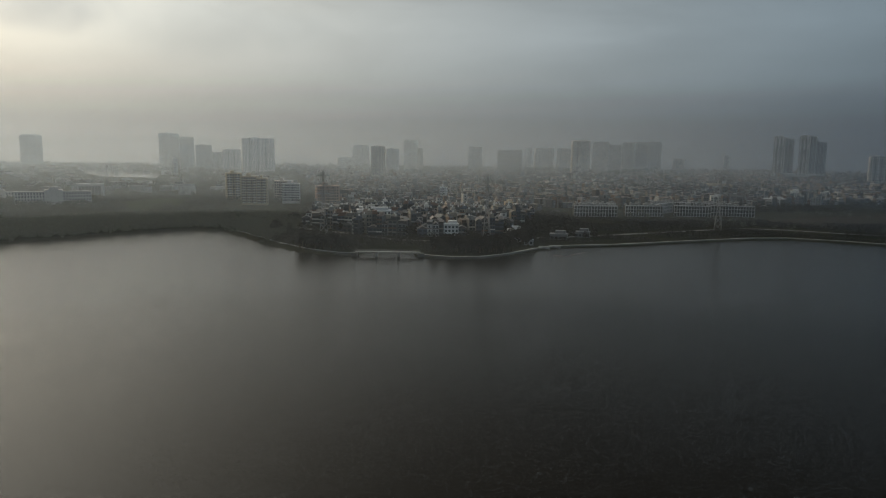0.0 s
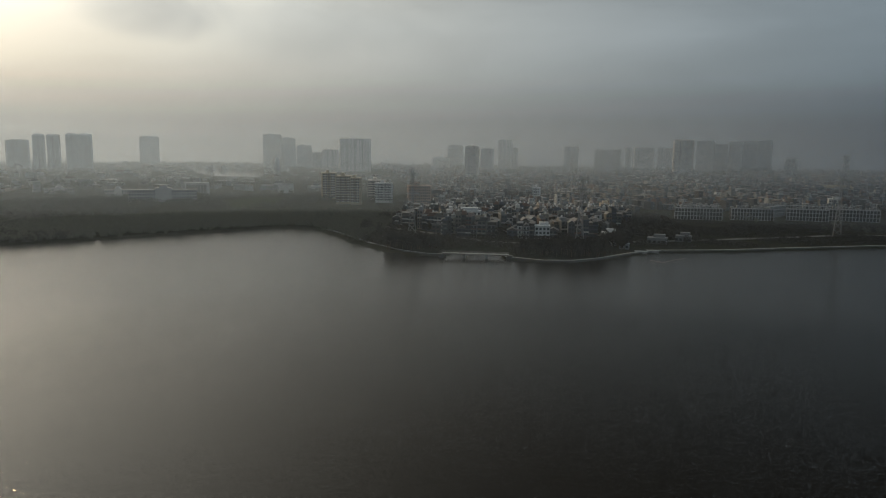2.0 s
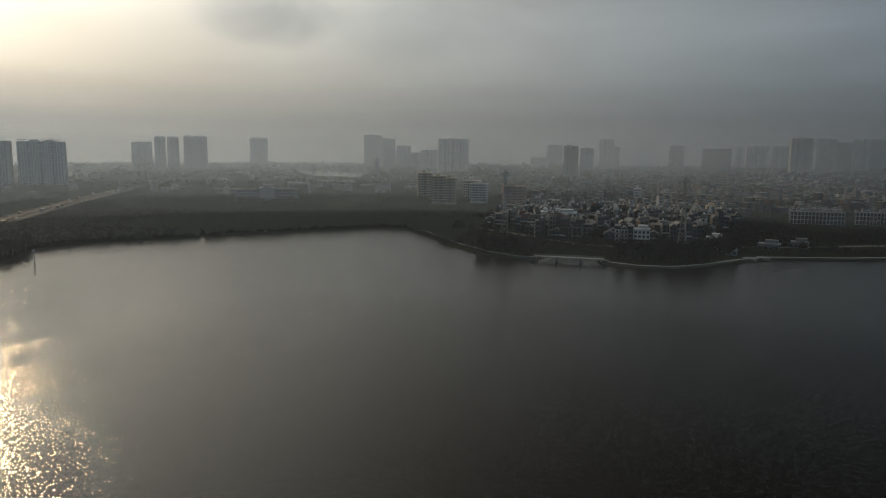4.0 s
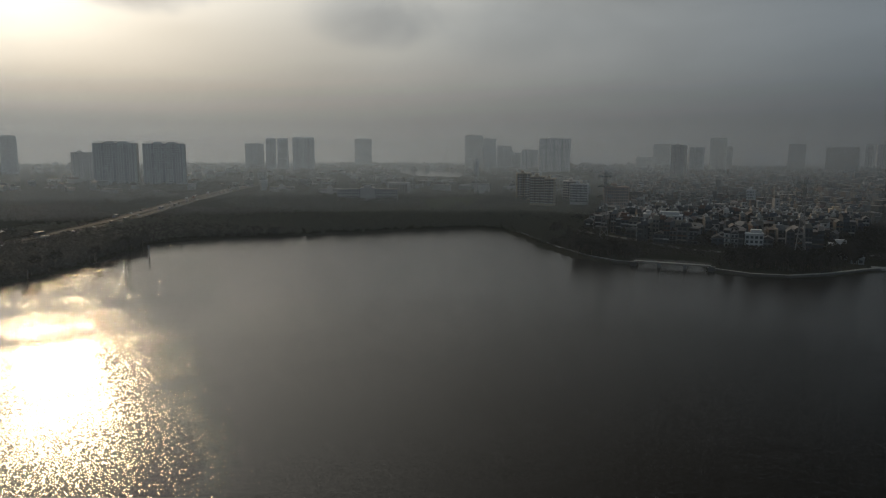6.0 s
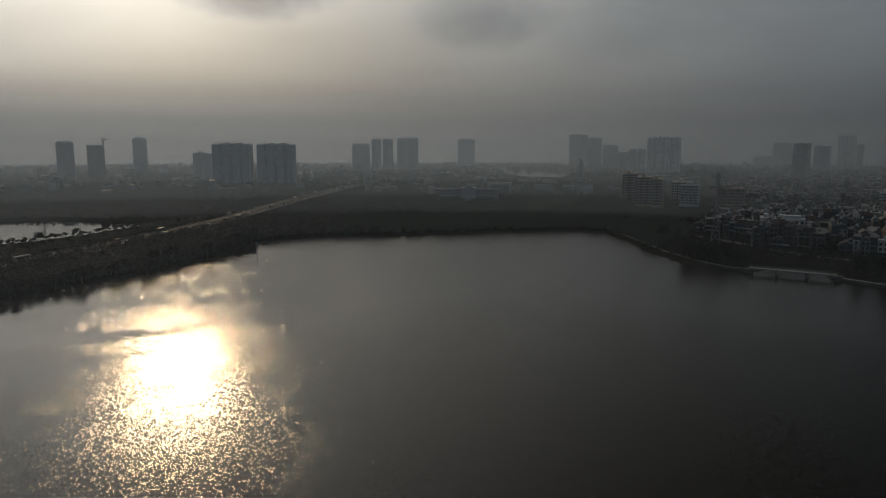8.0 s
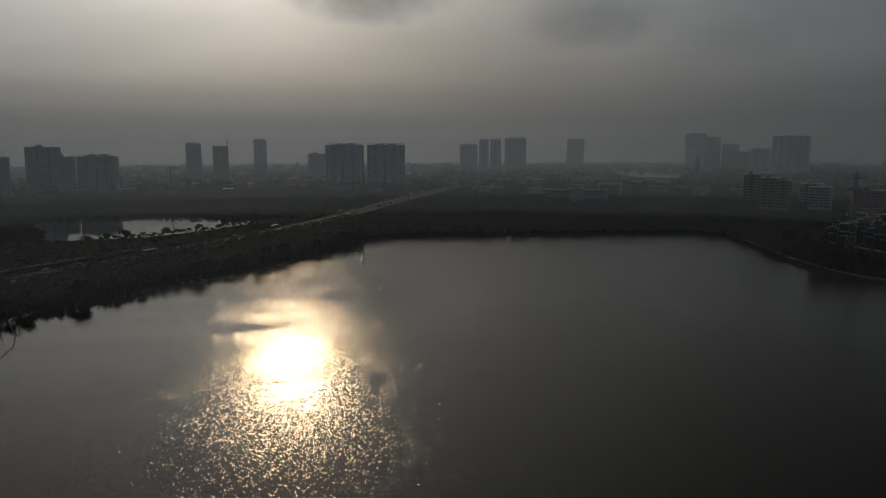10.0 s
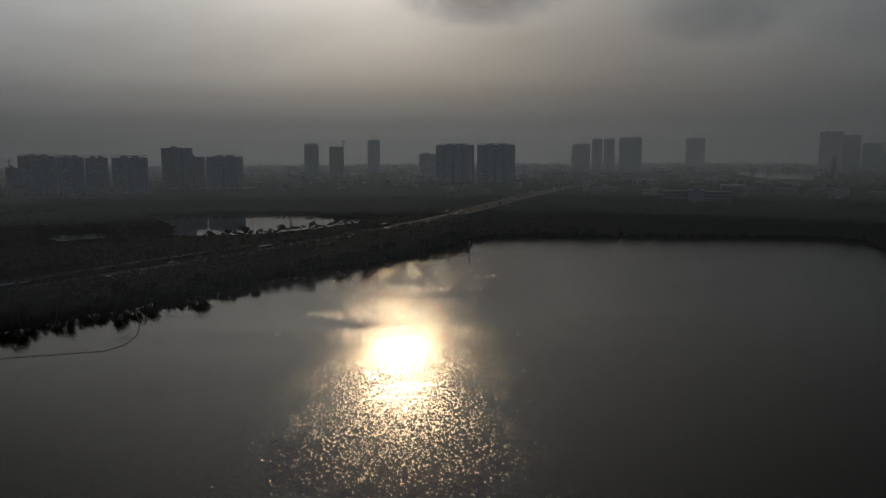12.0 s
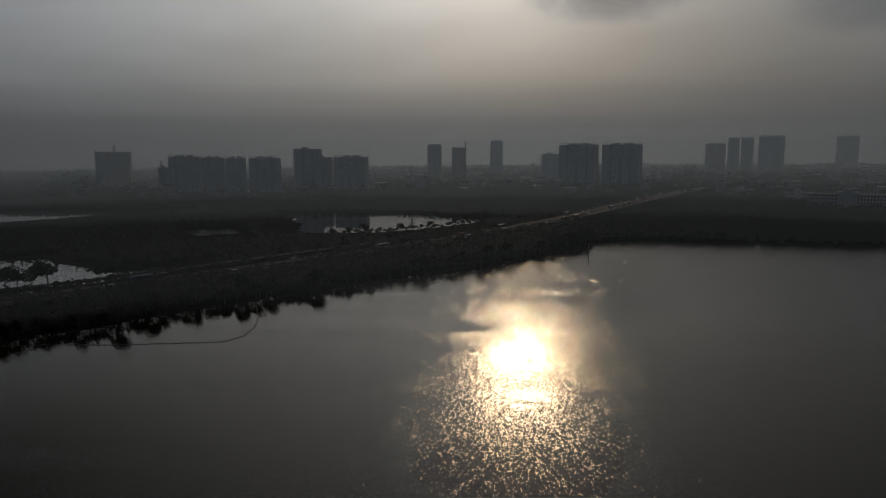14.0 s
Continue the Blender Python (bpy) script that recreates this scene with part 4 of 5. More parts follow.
def city_stuff():
    """The packed low houses behind the shore rows, joined."""
    walls, roofs, wins, suburb = Build(), Build(), Build(), Build()

    def house(x, y, w, d, h, a, detail, walls=walls):
        c, s = math.cos(a), math.sin(a)

        def put(b, x0, x1, y0, y1, z0, z1):
            k = len(b.v)
            b.box(x0, x1, y0, y1, z0, z1)
            for i in range(k, len(b.v)):
                p = b.v[i]
                b.v[i] = (x + c * p[0] - s * p[1], y + s * p[0] + c * p[1], p[2])

        put(walls, -w / 2, w / 2, -d / 2, d / 2, 1.0, 1.5 + h)
        kind = rnd.random()
        if kind < 0.4:
            put(roofs, -w / 2 - 0.3, w / 2 + 0.3, -d / 2 - 0.3, d / 2 + 0.3, 1.5 + h, 1.5 + h + 0.5)
        elif kind < 0.7:
            put(walls, -w / 2 + 0.5, w / 2 - 0.5, -d / 5, d / 2 - 0.4, 1.5 + h, 1.5 + h + 2.7)
        if kind > 0.55:
            put(roofs, -w * 0.3, w * 0.3, d * 0.05, d * 0.3, 1.5 + h, 1.5 + h + 3.4)
        if detail:
            for k in range(int(h / 3.3)):
                for u in ((-w / 4, w / 4) if w > 5 else (0,)):
                    put(wins, u - 0.8, u + 0.8, -d / 2 - 0.08, -d / 2, 2.4 + k * 3.3, 4.1 + k * 3.3)

    for k, x, y, a in near_houses[290:]:
        house(x, y, 5.0, 12.0, 9.9, radians(a), True)
    y = 775.0
    while y < 3050:
        gap = 13.0 + (y - 760) * 0.012
        lo = -150 - 0.10 * (y - 760) if y < 1150 else -190 - 0.28 * (y - 1150)
        hi = 150 + 1.2 * (y - 760) if y < 900 else 0.74 * y - 250 + 0.9 * min(y - 900, 250)
        x = lo + rnd.uniform(0, 10)
        while x < hi:
            w = rnd.uniform(3.8, 7.5) * (1 + (y - 760) * 0.0003)
            patch = noise.noise((x * 0.006, y * 0.006, 0.0))
            if rnd.random() < (0.9 if patch > -0.18 else 0.25) and not city_gap(x, y) and not (x > 110 and y < 880):
                h = rnd.choice((3.3, 3.3, 3.3, 6.6, 6.6, 9.9, 9.9, 13.2)) * (1.6 if rnd.random() < 0.025 else 1.0)
                house(x, y + rnd.uniform(-4, 4), w, rnd.uniform(7, 13) * (1 + (y - 760) * 0.0003), h, radians(60 * noise.noise((x * 0.003, y * 0.003, 5.0)) + rnd.uniform(-4, 4)), y < 1500)
            x += w + (rnd.uniform(4, 12) if rnd.random() < 0.2 else 0.4)
        y += gap
    # scattered low buildings left of the city
    for _ in range(420):
        y = rnd.uniform(1050, 3300)
        x = rnd.uniform(-0.75 * y, -0.22 * y)
        if not river_clear(np.array([x]), np.array([y]))[0]:
            continue
        house(x, y, rnd.uniform(8, 30), rnd.uniform(8, 18), rnd.choice((4, 6.6, 6.6, 9.9, 13)), rnd.uniform(-0.3, 0.6), False, suburb)
    for _ in range(420):
        q, a = rnd.uniform(1150, 3000), radians(rnd.uniform(38, 92))
        house(-q * math.sin(a), q * math.cos(a) + 40, rnd.uniform(8, 28), rnd.uniform(8, 18), rnd.choice((4, 6.6, 9.9, 13, 17)), rnd.uniform(0.5, 1.4), False, suburb)
    ob = thing("city_houses", 0, 0, 0, 0, "dense sprawl of low grey, cream and red-roofed houses", "houses", kind="stuff")
    part("walls", walls, CITY, ob, "", "stuff")
    part("suburb_walls", suburb, SUBURB, ob, "pale scattered low blocks", "stuff")
    part("roofs", roofs, CITY_ROOF, ob, "", "stuff")
    part("windows", wins, PANE, ob, "", "stuff")


city_stuff()


# ---- rows of unfinished shophouses, hall, long white building ----
def terrace_row(x, y, wide, turn, label):
    ob = thing("shophouse_row", x, y, 1.5, turn, label, "building", "unfinished shophouse rows")
    n = max(3, round(wide / 3.1))
    # solid core; its dark colour stands for shade behind the open fronts
    b = Build()
    b.box(-wide / 2 + 0.4, wide / 2 - 0.4, -3.6, 7.0, 0, 12.2)
    part("core", b, HOLLOW, ob, "solid core coloured dark as the shade of unlit rooms")
    for k in range(4):
        s = Build()
        z = 12.4 * k / 3
        s.box(-wide / 2, wide / 2, -6.6, -3.6, z - (0.3 if k else 0.0) - (0.5 if k == 3 else 0.0), z + 0.1, True)
        part("floor_edge", s, SHELL, ob)
    for i in range(n + 1):
        u = -wide / 2 + wide * i / n
        c = Build()
        c.box(u - 0.34, u + 0.34, -6.8, -6.2, 0, 12.3)
        part("column", c, SHELL, ob)
    r = Build()
    for i in range(n):
        u = -wide / 2 + wide * (i + 0.5) / n
        if (i * 7) % 5 != 2:
            r.box(u - 1.2, u + 1.2, -1.0, 4.0, 12.2, 13.6 + 0.8 * (i % 3))
    part("roof_sheds", r, RAW, ob, "", "stuff")
    return ob


ROWS = "row of unfinished white shophouses with open dark fronts"
terrace_row(172, 764, 48, -2, ROWS)
terrace_row(229, 772, 42, -4, ROWS)
terrace_row(287, 778, 40, -12, ROWS)
terrace_row(335, 786, 50, -14, ROWS)
terrace_row(262, 815, 60, 52, ROWS)
terrace_row(180, 800, 46, -2, ROWS)
terrace_row(318, 830, 70, -12, ROWS)


def long_building(x, y, wide, tall, turn, label, floors=3):
    ob = thing("public_building", x, y, 1.4, turn, label, "building")
    b = Build()
    b.box(-wide / 2, wide / 2, -6, 6, 0, tall)
    part("wall", b, PINKISH, ob)
    c = Build()
    c.box(-wide * 0.12, wide * 0.12, -8, 6.2, 0, tall + 3)
    c.box(-wide * 0.06, wide * 0.06, -8.4, -6, tall + 3, tall + 6)
    part("porch", c, PINKISH, ob)
    n = max(4, round(wide / 3.2))
    for k in range(floors):
        for i in range(n):
            u = -wide / 2 + wide * (i + 0.5) / n
            if abs(u) > wide * 0.13:
                p = Build()
                p.box(u - 0.8, u + 0.8, -6.1, -6.0, tall * (k + 0.3) / floors, tall * (k + 0.8) / floors, True)
                part("window", p, PANE, ob)
    r = Build()
    r.box(-wide / 2 - 0.5, wide / 2 + 0.5, -6.5, 6.5, tall, tall + 0.7, True)
    part("roof", r, CONCRETE, ob)
    return ob


long_building(-480, 836, 82, 15, 30, "long faded pink public building with a central porch", 4)
long_building(-594, 912, 34, 9, 33, "low white building among trees", 2)
long_building(-700, 930, 40, 8, 36, "low white building among trees", 2)
hall = thing("assembly_hall", -497, 957, 1.4, 27, "dark glazed hall with a white portal frame", "building")
b = Build()
b.box(-15, 13, -9, 12, 0, 17)
part("wall", b, RAW, hall)
b = Build()
b.box(-17, 17.5, -10.5, 12.5, 17.0, 19.5, True)
b.box(13.5, 17.5, -10.5, 12.5, 0, 17.0)
b.box(-17, -15.5, -10.5, 12.5, 0, 17.0)
part("portal", b, SHELL, hall, "white portal frame")
for i in range(7):
    p = Build()
    p.box(-14.5 + 4 * i, -11.2 + 4 * i, -9.15, -9.0, 1, 16, True)
    part("pane", p, PANE, hall)


def villa(x, y, w, d, h, turn, wall, label):
    ob = thing("villa", x, y, 1.5, turn, label, "house")
    b = Build()
    b.box(-w / 2, w / 2, -d / 2, d / 2, -0.5, h)
    b.box(-w / 2 - 0.3, w / 2 + 0.3, -d / 2 - 0.3, d / 2 + 0.3, h, h + 0.8, True)
    part("wall", b, wall, ob)
    s = Build()
    s.box(-w * 0.2, w * 0.4, -d * 0.2, d * 0.4, h + 0.8, h + 3.2)
    part("stair_house", s, wall, ob)
    n = max(2, int(w / 3))
    for k in range(int(h / 3.2)):
        for i in range(n):
            u = -w / 2 + w * (i + 0.5) / n
            p = Build()
            p.box(u - 0.9, u + 0.9, -d / 2 - 0.07, -d / 2, 0.8 + 3.2 * k, 2.7 + 3.2 * k, True)
            part("window", p, PANE, ob)
    return ob


villa(57, 531, 11, 9, 9, -4, WHITE, "white flat-roofed villa near the promenade")
villa(66, 512, 7, 6, 3.4, -8, SHELL, "small white lakeside pavilion house")
villa(-60, 612, 26, 16, 16, 4, TOWER_GREY, "broad grey four-storey building with a white gable")
villa(-74, 606, 5, 15, 17, 4, WHITE, "white gable end of a four-storey building")
villa(95, 548, 14, 8, 4, -15, RAW, "low grey shed with a long flat roof")
villa(118, 566, 12, 8, 4, -18, RAW, "low grey shed with a long flat roof")
villa(75, 770, 9, 10, 14, 3, OCHRE, "ochre house standing alone among trees")
villa(7, 560, 12, 10, 10, 3, WHITE, "white three-storey house by the shore trees")
villa(380, 940, 16, 12, 14, -15, WHITE, "white four-storey house among low roofs")
villa(470, 960, 26, 12, 10, -20, WHITE, "low white workshop hall")
villa(552, 1389, 85, 14, 11, -21, OCHRE, "long low ochre building among the city houses")
villa(531, 1023, 12, 11, 18, -27, WHITE, "narrow white five-storey house above low roofs")
villa(612, 1085, 14, 12, 13, -29, WHITE, "white four-storey house among low roofs")
villa(632, 1096, 12, 11, 8, -29, WHITE, "white two-storey house among low roofs")
villa(674, 1138, 22, 12, 6, -30, WHITE, "long low white workshop")
villa(645, 998, 9, 10, 10, -32, SHELL, "weathered white three-storey house")


def mall_podium(x, y, wide, turn):
    ob = thing("podium_building", x, y, 1.5, turn, "low pale podium with a row of columns under twin towers", "building")
    b_ = Build()
    b_.box(-wide / 2, wide / 2, -14, 14, 0, 18)
    part("wall", b_, TOWER_DARK, ob)
    top_ = Build()
    top_.box(-wide / 2 - 0.6, wide / 2 + 0.6, -16, 14.6, 18, 20, True)
    part("roof", top_, WHITE, ob)
    col = Build()
    col.box(-1.6, 1.6, -16, -14, 0, 18)
    shared = col.mesh("column", WHITE)
    for i in range(int(wide / 8)):
        part("column", shared, WHITE, ob).location = (-wide / 2 + 4 + 8 * i, 0, 0)


mall_podium(1092, 2098, 150, -27)


# ---- pylons, poles, float lines ----
def pylon(x, y, tall, turn):
    ob = thing("transmission_pylon", x, y, 1.2, turn, "thin grey lattice steel transmission pylon", "pylon", "pylons")
    leg_w = tall * 0.062
    waist = tall * 0.55

    def half(z):
        return leg_w * (1 - 0.72 * z / waist) if z < waist else leg_w * 0.28 * (1 - 0.35 * (z - waist) / (tall - waist))

    for i, j in ((-1, -1), (1, -1), (1, 1), (-1, 1)):
        b = Build()
        zs = [0, waist, tall]
        for z0, z1 in zip(zs[:-1], zs[1:]):
            b.beam((i * half(z0), j * half(z0), z0), (i * half(z1), j * half(z1), z1), 0.13)
        part("leg", b, STEEL, ob)
    br = Build()
    z = 0.0
    while z < tall - 2:
        z1 = min(tall, z + max(2.2, 2 * half(z)))
        a, c = half(z), half(z1)
        for s in (-1, 1):
            br.beam((-a, s * a, z), (c, s * c, z1), 0.075)
            br.beam((a, s * a, z), (-c, s * c, z1), 0.075)
            br.beam((s * a, -a, z), (s * c, c, z1), 0.075)
            br.beam((s * a, a, z), (s * c, -c, z1), 0.075)
        z = z1
    part("bracing", br, STEEL, ob, "", "stuff")
    for q in (0.66, 0.79, 0.92):
        arm = Build()
        h_, L = tall * q, tall * 0.095
        arm.beam((-L, 0, h_), (L, 0, h_), 0.18)
        arm.beam((-L, 0, h_), (0, 0, h_ + 2.2), 0.12)
        arm.beam((L, 0, h_), (0, 0, h_ + 2.2), 0.12)
        arm_ob = part("cross_arm", arm, STEEL, ob)
        for s in (-1, 1):
            ins = Build()
            ins.cone((s * L, 0, h_ - 2.0), (s * L, 0, h_), 0.16, 0.16, 6)
            part("insulator", ins, RAW, arm_ob)


for x, y, h, a in ((-505, 1022, 45, 30), (-401, 1040, 46, 25), (-93, 526, 55, 10), (36, 546, 52, 0), (259, 633, 52, -20), (-770, 968, 52, 40),
                   (-958, 505, 49, 60), (-1194, 170, 61, 75), (600, 830, 52, -30)):
    pylon(x, y, h, a)

gauge = thing("marker_pole", -354, 349, -1.0, 0, "thin grey marker pole standing in the lake", "pole")
b = Build()
b.cone((0, 0, 0), (0, 0, 8.5), 0.35, 0.25, 8)
part("shaft", b, STEEL, gauge)
b = Build()
b.box(-0.9, 0.9, -0.1, 0.1, 7.2, 8.6, True)
part("sign_plate", b, RAW, gauge)


def float_line(name, line, label, posts, mat):
    ob = thing(name, line[0][0], line[0][1], 0, 0, label, "float line")
    ox, oy = line[0]
    rope = Build()
    for (ax, ay), (bx, by) in zip(line[:-1], line[1:]):
        rope.beam((ax - ox, ay - oy, 0.12), (bx - ox, by - oy, 0.12), 0.05)
    part("rope", rope, mat, ob)
    for (ax, ay), (bx, by) in zip(line[:-1], line[1:]):
        n = max(1, int(math.hypot(bx - ax, by - ay) / posts))
        for i in range(n):
            p = Build()
            x, y = ax + (bx - ax) * i / n - ox, ay + (by - ay) * i / n - oy
            p.cone((x, y, -0.8), (x + rnd.uniform(-0.1, 0.1), y, rnd.uniform(0.5, 1.0)), 0.08, 0.06, 6)
            part("post", p, BARK, ob)


float_line("net_fence", [(-310, 121), (-288, 117), (-272, 112), (-260, 105), (-256, 97), (-264, 79), (-272, 61), (-283, 43), (-292, 20)],
           "thin net fence on short posts in the lake", 2.2, BARK)
float_line("float_boom", [(78, 470), (85, 462), (94, 475), (103, 484)], "faded red float boom on the water", 3.0, FLOAT)


# ---- trees ----
def crown_faces(b, cx, cy, cz, rx, rz, n, size, r):
    """Leaf clumps as small tilted faces filling an uneven crown of several lobes."""
    lobes = [(r.uniform(-0.5, 0.5) * rx, r.uniform(-0.5, 0.5) * rx, r.uniform(-0.35, 0.45) * rz, r.uniform(0.45, 0.75)) for _ in range(5)]
    for _ in range(n):
        lx, ly, lz, ls = r.choice(lobes)
        a, u = r.uniform(0, 2 * math.pi), r.uniform(-0.8, 1.0)
        q = math.sqrt(max(0.0, 1 - u * u)) * r.uniform(0.75, 1.05)
        x, y, z = cx + lx + math.cos(a) * q * rx * ls, cy + ly + math.sin(a) * q * rx * ls, cz + lz + u * rz * ls
        t, s = r.uniform(0, math.pi), size * r.uniform(0.6, 1.3)
        ux, uy, uz = math.cos(t) * s, math.sin(t) * s, r.uniform(-0.5, 0.5) * s
        vx, vy, vz = -math.sin(t) * s * 0.6, math.cos(t) * s * 0.6, r.uniform(0.2, 0.9) * s
        b.quad((x - ux, y - uy, z - uz), (x + vx, y + vy, z + vz), (x + ux, y + uy, z + uz), (x - vx, y - vy, z - vz))


def tree_prototype(h, spread_, mat, seed, bare=0.35, n=520):
    r = random.Random(seed)
    ob = thing("tree", 0, -3200 - seed * 20, 0, 0, "leafy dark green tree on the lake bank", "tree", "bank trees")
    t = Build()
    top = h * 0.72
    t.cone((0, 0, -0.6), (0.1, 0, h * bare), h * 0.035, h * 0.024, 7)
    t.cone((0.1, 0, h * bare), (0.0, 0.2, top), h * 0.024, h * 0.008, 6)
    for k in range(6):
        a = k * 2.4 + r.uniform(-0.3, 0.3)
        z0 = h * (bare + 0.07 * k * 0.8)
        t.cone((0.1, 0, z0), (math.cos(a) * spread_ * 0.62, math.sin(a) * spread_ * 0.62, z0 + h * 0.22), h * 0.014, h * 0.004, 5)
    part("trunk", t, BARK, ob)
    c = Build()
    crown_faces(c, 0, 0, h * (bare + (1 - bare) * 0.52), spread_, h * (1 - bare) * 0.56, n, h * 0.055, r)
    part("crown", c, mat, ob)
    return ob


tree_kinds = [tree_prototype(6.5, 2.8, LEAF, 1, 0.22), tree_prototype(8.0, 3.2, LEAF, 2, 0.28), tree_prototype(9.5, 3.6, LEAF, 3, 0.30),
              tree_prototype(7.0, 3.3, LEAF, 4, 0.38), tree_prototype(13.0, 4.6, LEAF, 5, 0.2, 700)]
bank_trees = []
# along the water on the highway side
shore_w = [tuple(p) for p in LAKE[:10]]
shore_w = [(-285, -120), (-289, -40)] + shore_w
for (ax, ay), (bx, by) in zip(shore_w[:-1], shore_w[1:]):
    d = math.hypot(bx - ax, by - ay)
    n = int(d / 2.9)
    for i in range(n):
        if rnd.random() < 0.76:
            off = rnd.uniform(1.5, 11)
            x, y = ax + (bx - ax) * i / n - off * abs(by - ay) / d, ay + (by - ay) * i / n
            if line_distance(ROAD, np.array([x]), np.array([y]))[0] > 17:
                bank_trees.append((rnd.choice((0, 0, 1, 2)), x, y, rnd.uniform(0.6, 1.1)))
# rows by the ponds, where trunks show against the water
for (ax, ay), (bx, by), n in (((-528, 200), (-532, 250), 20), ((-532, 250), (-538, 300), 22), ((-538, 300), (-546, 356), 23), ((-546, 356), (-560, 425), 20)):
    for i in range(n):
        x, y = ax + (bx - ax) * (i + rnd.uniform(-0.3, 0.3)) / n, ay + (by - ay) * (i + rnd.uniform(-0.3, 0.3)) / n
        bank_trees.append((3, x + rnd.uniform(0.0, 9.0), y, rnd.uniform(0.35, 0.7) if rnd.random() < 0.88 else rnd.uniform(0.85, 1.2)))
# roadside trees standing before the near pond: five tall ones, then a dwindling row
for x, y, s in ((-395, 4, 1.8), (-396, 12, 1.7), (-396, 19, 1.75), (-396, 24, 1.55), (-396, 30, 1.8), (-396, 37, 2.0), (-402, 60, 1.5), (-403, 64, 1.45), (-404, 68, 1.25),
                (-405, 71.5, 1.0), (-406, 75, 1.05), (-407, 78, 0.9), (-408, 81, 0.85), (-409, 84, 0.75), (-410, 87, 0.65), (-411, 90, 0.6)):
    bank_trees.append((3, x, y, s))
# tall clumps at the inlet
for cx, cy, rx, ry, n in ((-84, 482, 24, 8, 24), (22, 470, 34, 9, 34), (60, 500, 9, 12, 10)):
    for _ in range(n):
        a, q = rnd.uniform(0, 6.28), math.sqrt(rnd.random())
        x, y = cx + math.cos(a) * q * rx, cy + math.sin(a) * q * ry + (0.25 * max(0, cx - 10) if cx > 0 else 0)
        if water_distance(np.array([x]), np.array([y]))[0] > 5:
            bank_trees.append((4, x, y, rnd.uniform(0.6, 0.95)))
for k, x, y, s in bank_trees:
    t = copy_thing(tree_kinds[k], pose(x, y, ground_at(x, y), 0, 0, rnd.uniform(0, 360)))
    t.scale = (s, s, s * rnd.uniform(0.9, 1.1))
for p in tree_kinds:
    for o in (*p.children_recursive, p):
        bpy.data.objects.remove(o)


def patchy(px, py, scale, phase):
    """Smooth uneven patches, -1 to 1."""
    x, y = px * scale, py * scale
    return (np.sin(x * 1.0 + 1.9 * np.sin(y * 0.7 + phase)) + np.sin(y * 1.3 + 1.7 * np.sin(x * 0.9 + 2 * phase)) + np.sin((x + y) * 2.1 + phase)) / 3.0


def woods(name, label, count, mat, area, allowed, size, n_faces, leaf=0.13):
    """Many crowns joined into one object, over the part of an area where allowed() holds."""
    r = np.random.RandomState(count)
    px, py = r.uniform(area[0], area[1], count), r.uniform(area[2], area[3], count)
    ok = allowed(px, py)
    px, py = px[ok], py[ok]
    m = len(px)
    h = r.uniform(0.6, 1.25, m) * size
    pz = np.maximum(ground_height(px, py), 0.2)
    lobes = np.stack([r.uniform(-0.5, 0.5, (m, 5)), r.uniform(-0.5, 0.5, (m, 5)), r.uniform(-0.35, 0.45, (m, 5)), r.uniform(0.45, 0.75, (m, 5))], -1)
    pick = r.randint(0, 5, (m, n_faces))
    lb = np.take_along_axis(lobes, pick[:, :, None], 1)
    a, u = r.uniform(0, 2 * np.pi, (m, n_faces)), r.uniform(-0.8, 1.0, (m, n_faces))
    q = np.sqrt(np.maximum(0, 1 - u * u)) * r.uniform(0.75, 1.05, (m, n_faces))
    rad, H = (h * 0.5)[:, None], h[:, None]
    c = np.stack([px[:, None] + (lb[..., 0] + np.cos(a) * q * lb[..., 3]) * rad, py[:, None] + (lb[..., 1] + np.sin(a) * q * lb[..., 3]) * rad,
                  pz[:, None] + H * 0.52 + (lb[..., 2] + u * lb[..., 3]) * rad], -1)
    t, s = r.uniform(0, np.pi, (m, n_faces)), H * leaf * r.uniform(0.6, 1.3, (m, n_faces))
    du = np.stack([np.cos(t) * s, np.sin(t) * s, r.uniform(-0.5, 0.5, (m, n_faces)) * s], -1)
    dv = np.stack([-np.sin(t) * s * 0.6, np.cos(t) * s * 0.6, r.uniform(0.2, 0.9, (m, n_faces)) * s], -1)
    v = np.stack([c - du, c + dv, c + du, c - dv], 2).reshape(-1, 3)
    # trunks: thin three-sided posts
    k = len(v)
    tri = np.array([(0.0, 0.16), (0.14, -0.08), (-0.14, -0.08)])
    foot = np.stack([px[:, None] + tri[:, 0], py[:, None] + tri[:, 1], np.repeat(pz[:, None] - 0.5, 3, 1)], -1)
    head = np.stack([px[:, None] + tri[:, 0] * 0.5, py[:, None] + tri[:, 1] * 0.5, np.repeat((pz + h * 0.5)[:, None], 3, 1)], -1)
    w = np.concatenate([foot, head], 1).reshape(-1, 3)
    base = k + 6 * np.arange(m)[:, None]
    side = np.concatenate([base + np.array([i, (i + 1) % 3, 3 + (i + 1) % 3, 3 + i]) for i in range(3)], 0)
    quads_ = np.concatenate([np.arange(k).reshape(-1, 4), side], 0)
    me = bpy.data.meshes.new(name)
    me.vertices.add(k + len(w))
    me.vertices.foreach_set("co", np.concatenate([v, w]).astype(np.float32).ravel())
    me.loops.add(4 * len(quads_))
    me.loops.foreach_set("vertex_index", quads_.astype(np.int32).ravel())
    me.polygons.add(len(quads_))
    me.polygons.foreach_set("loop_start", (4 * np.arange(len(quads_))).astype(np.int32))
    me.materials.append(mat)
    me.update(calc_edges=True)
    tagged(new(name, me), label, "trees", kind="stuff")


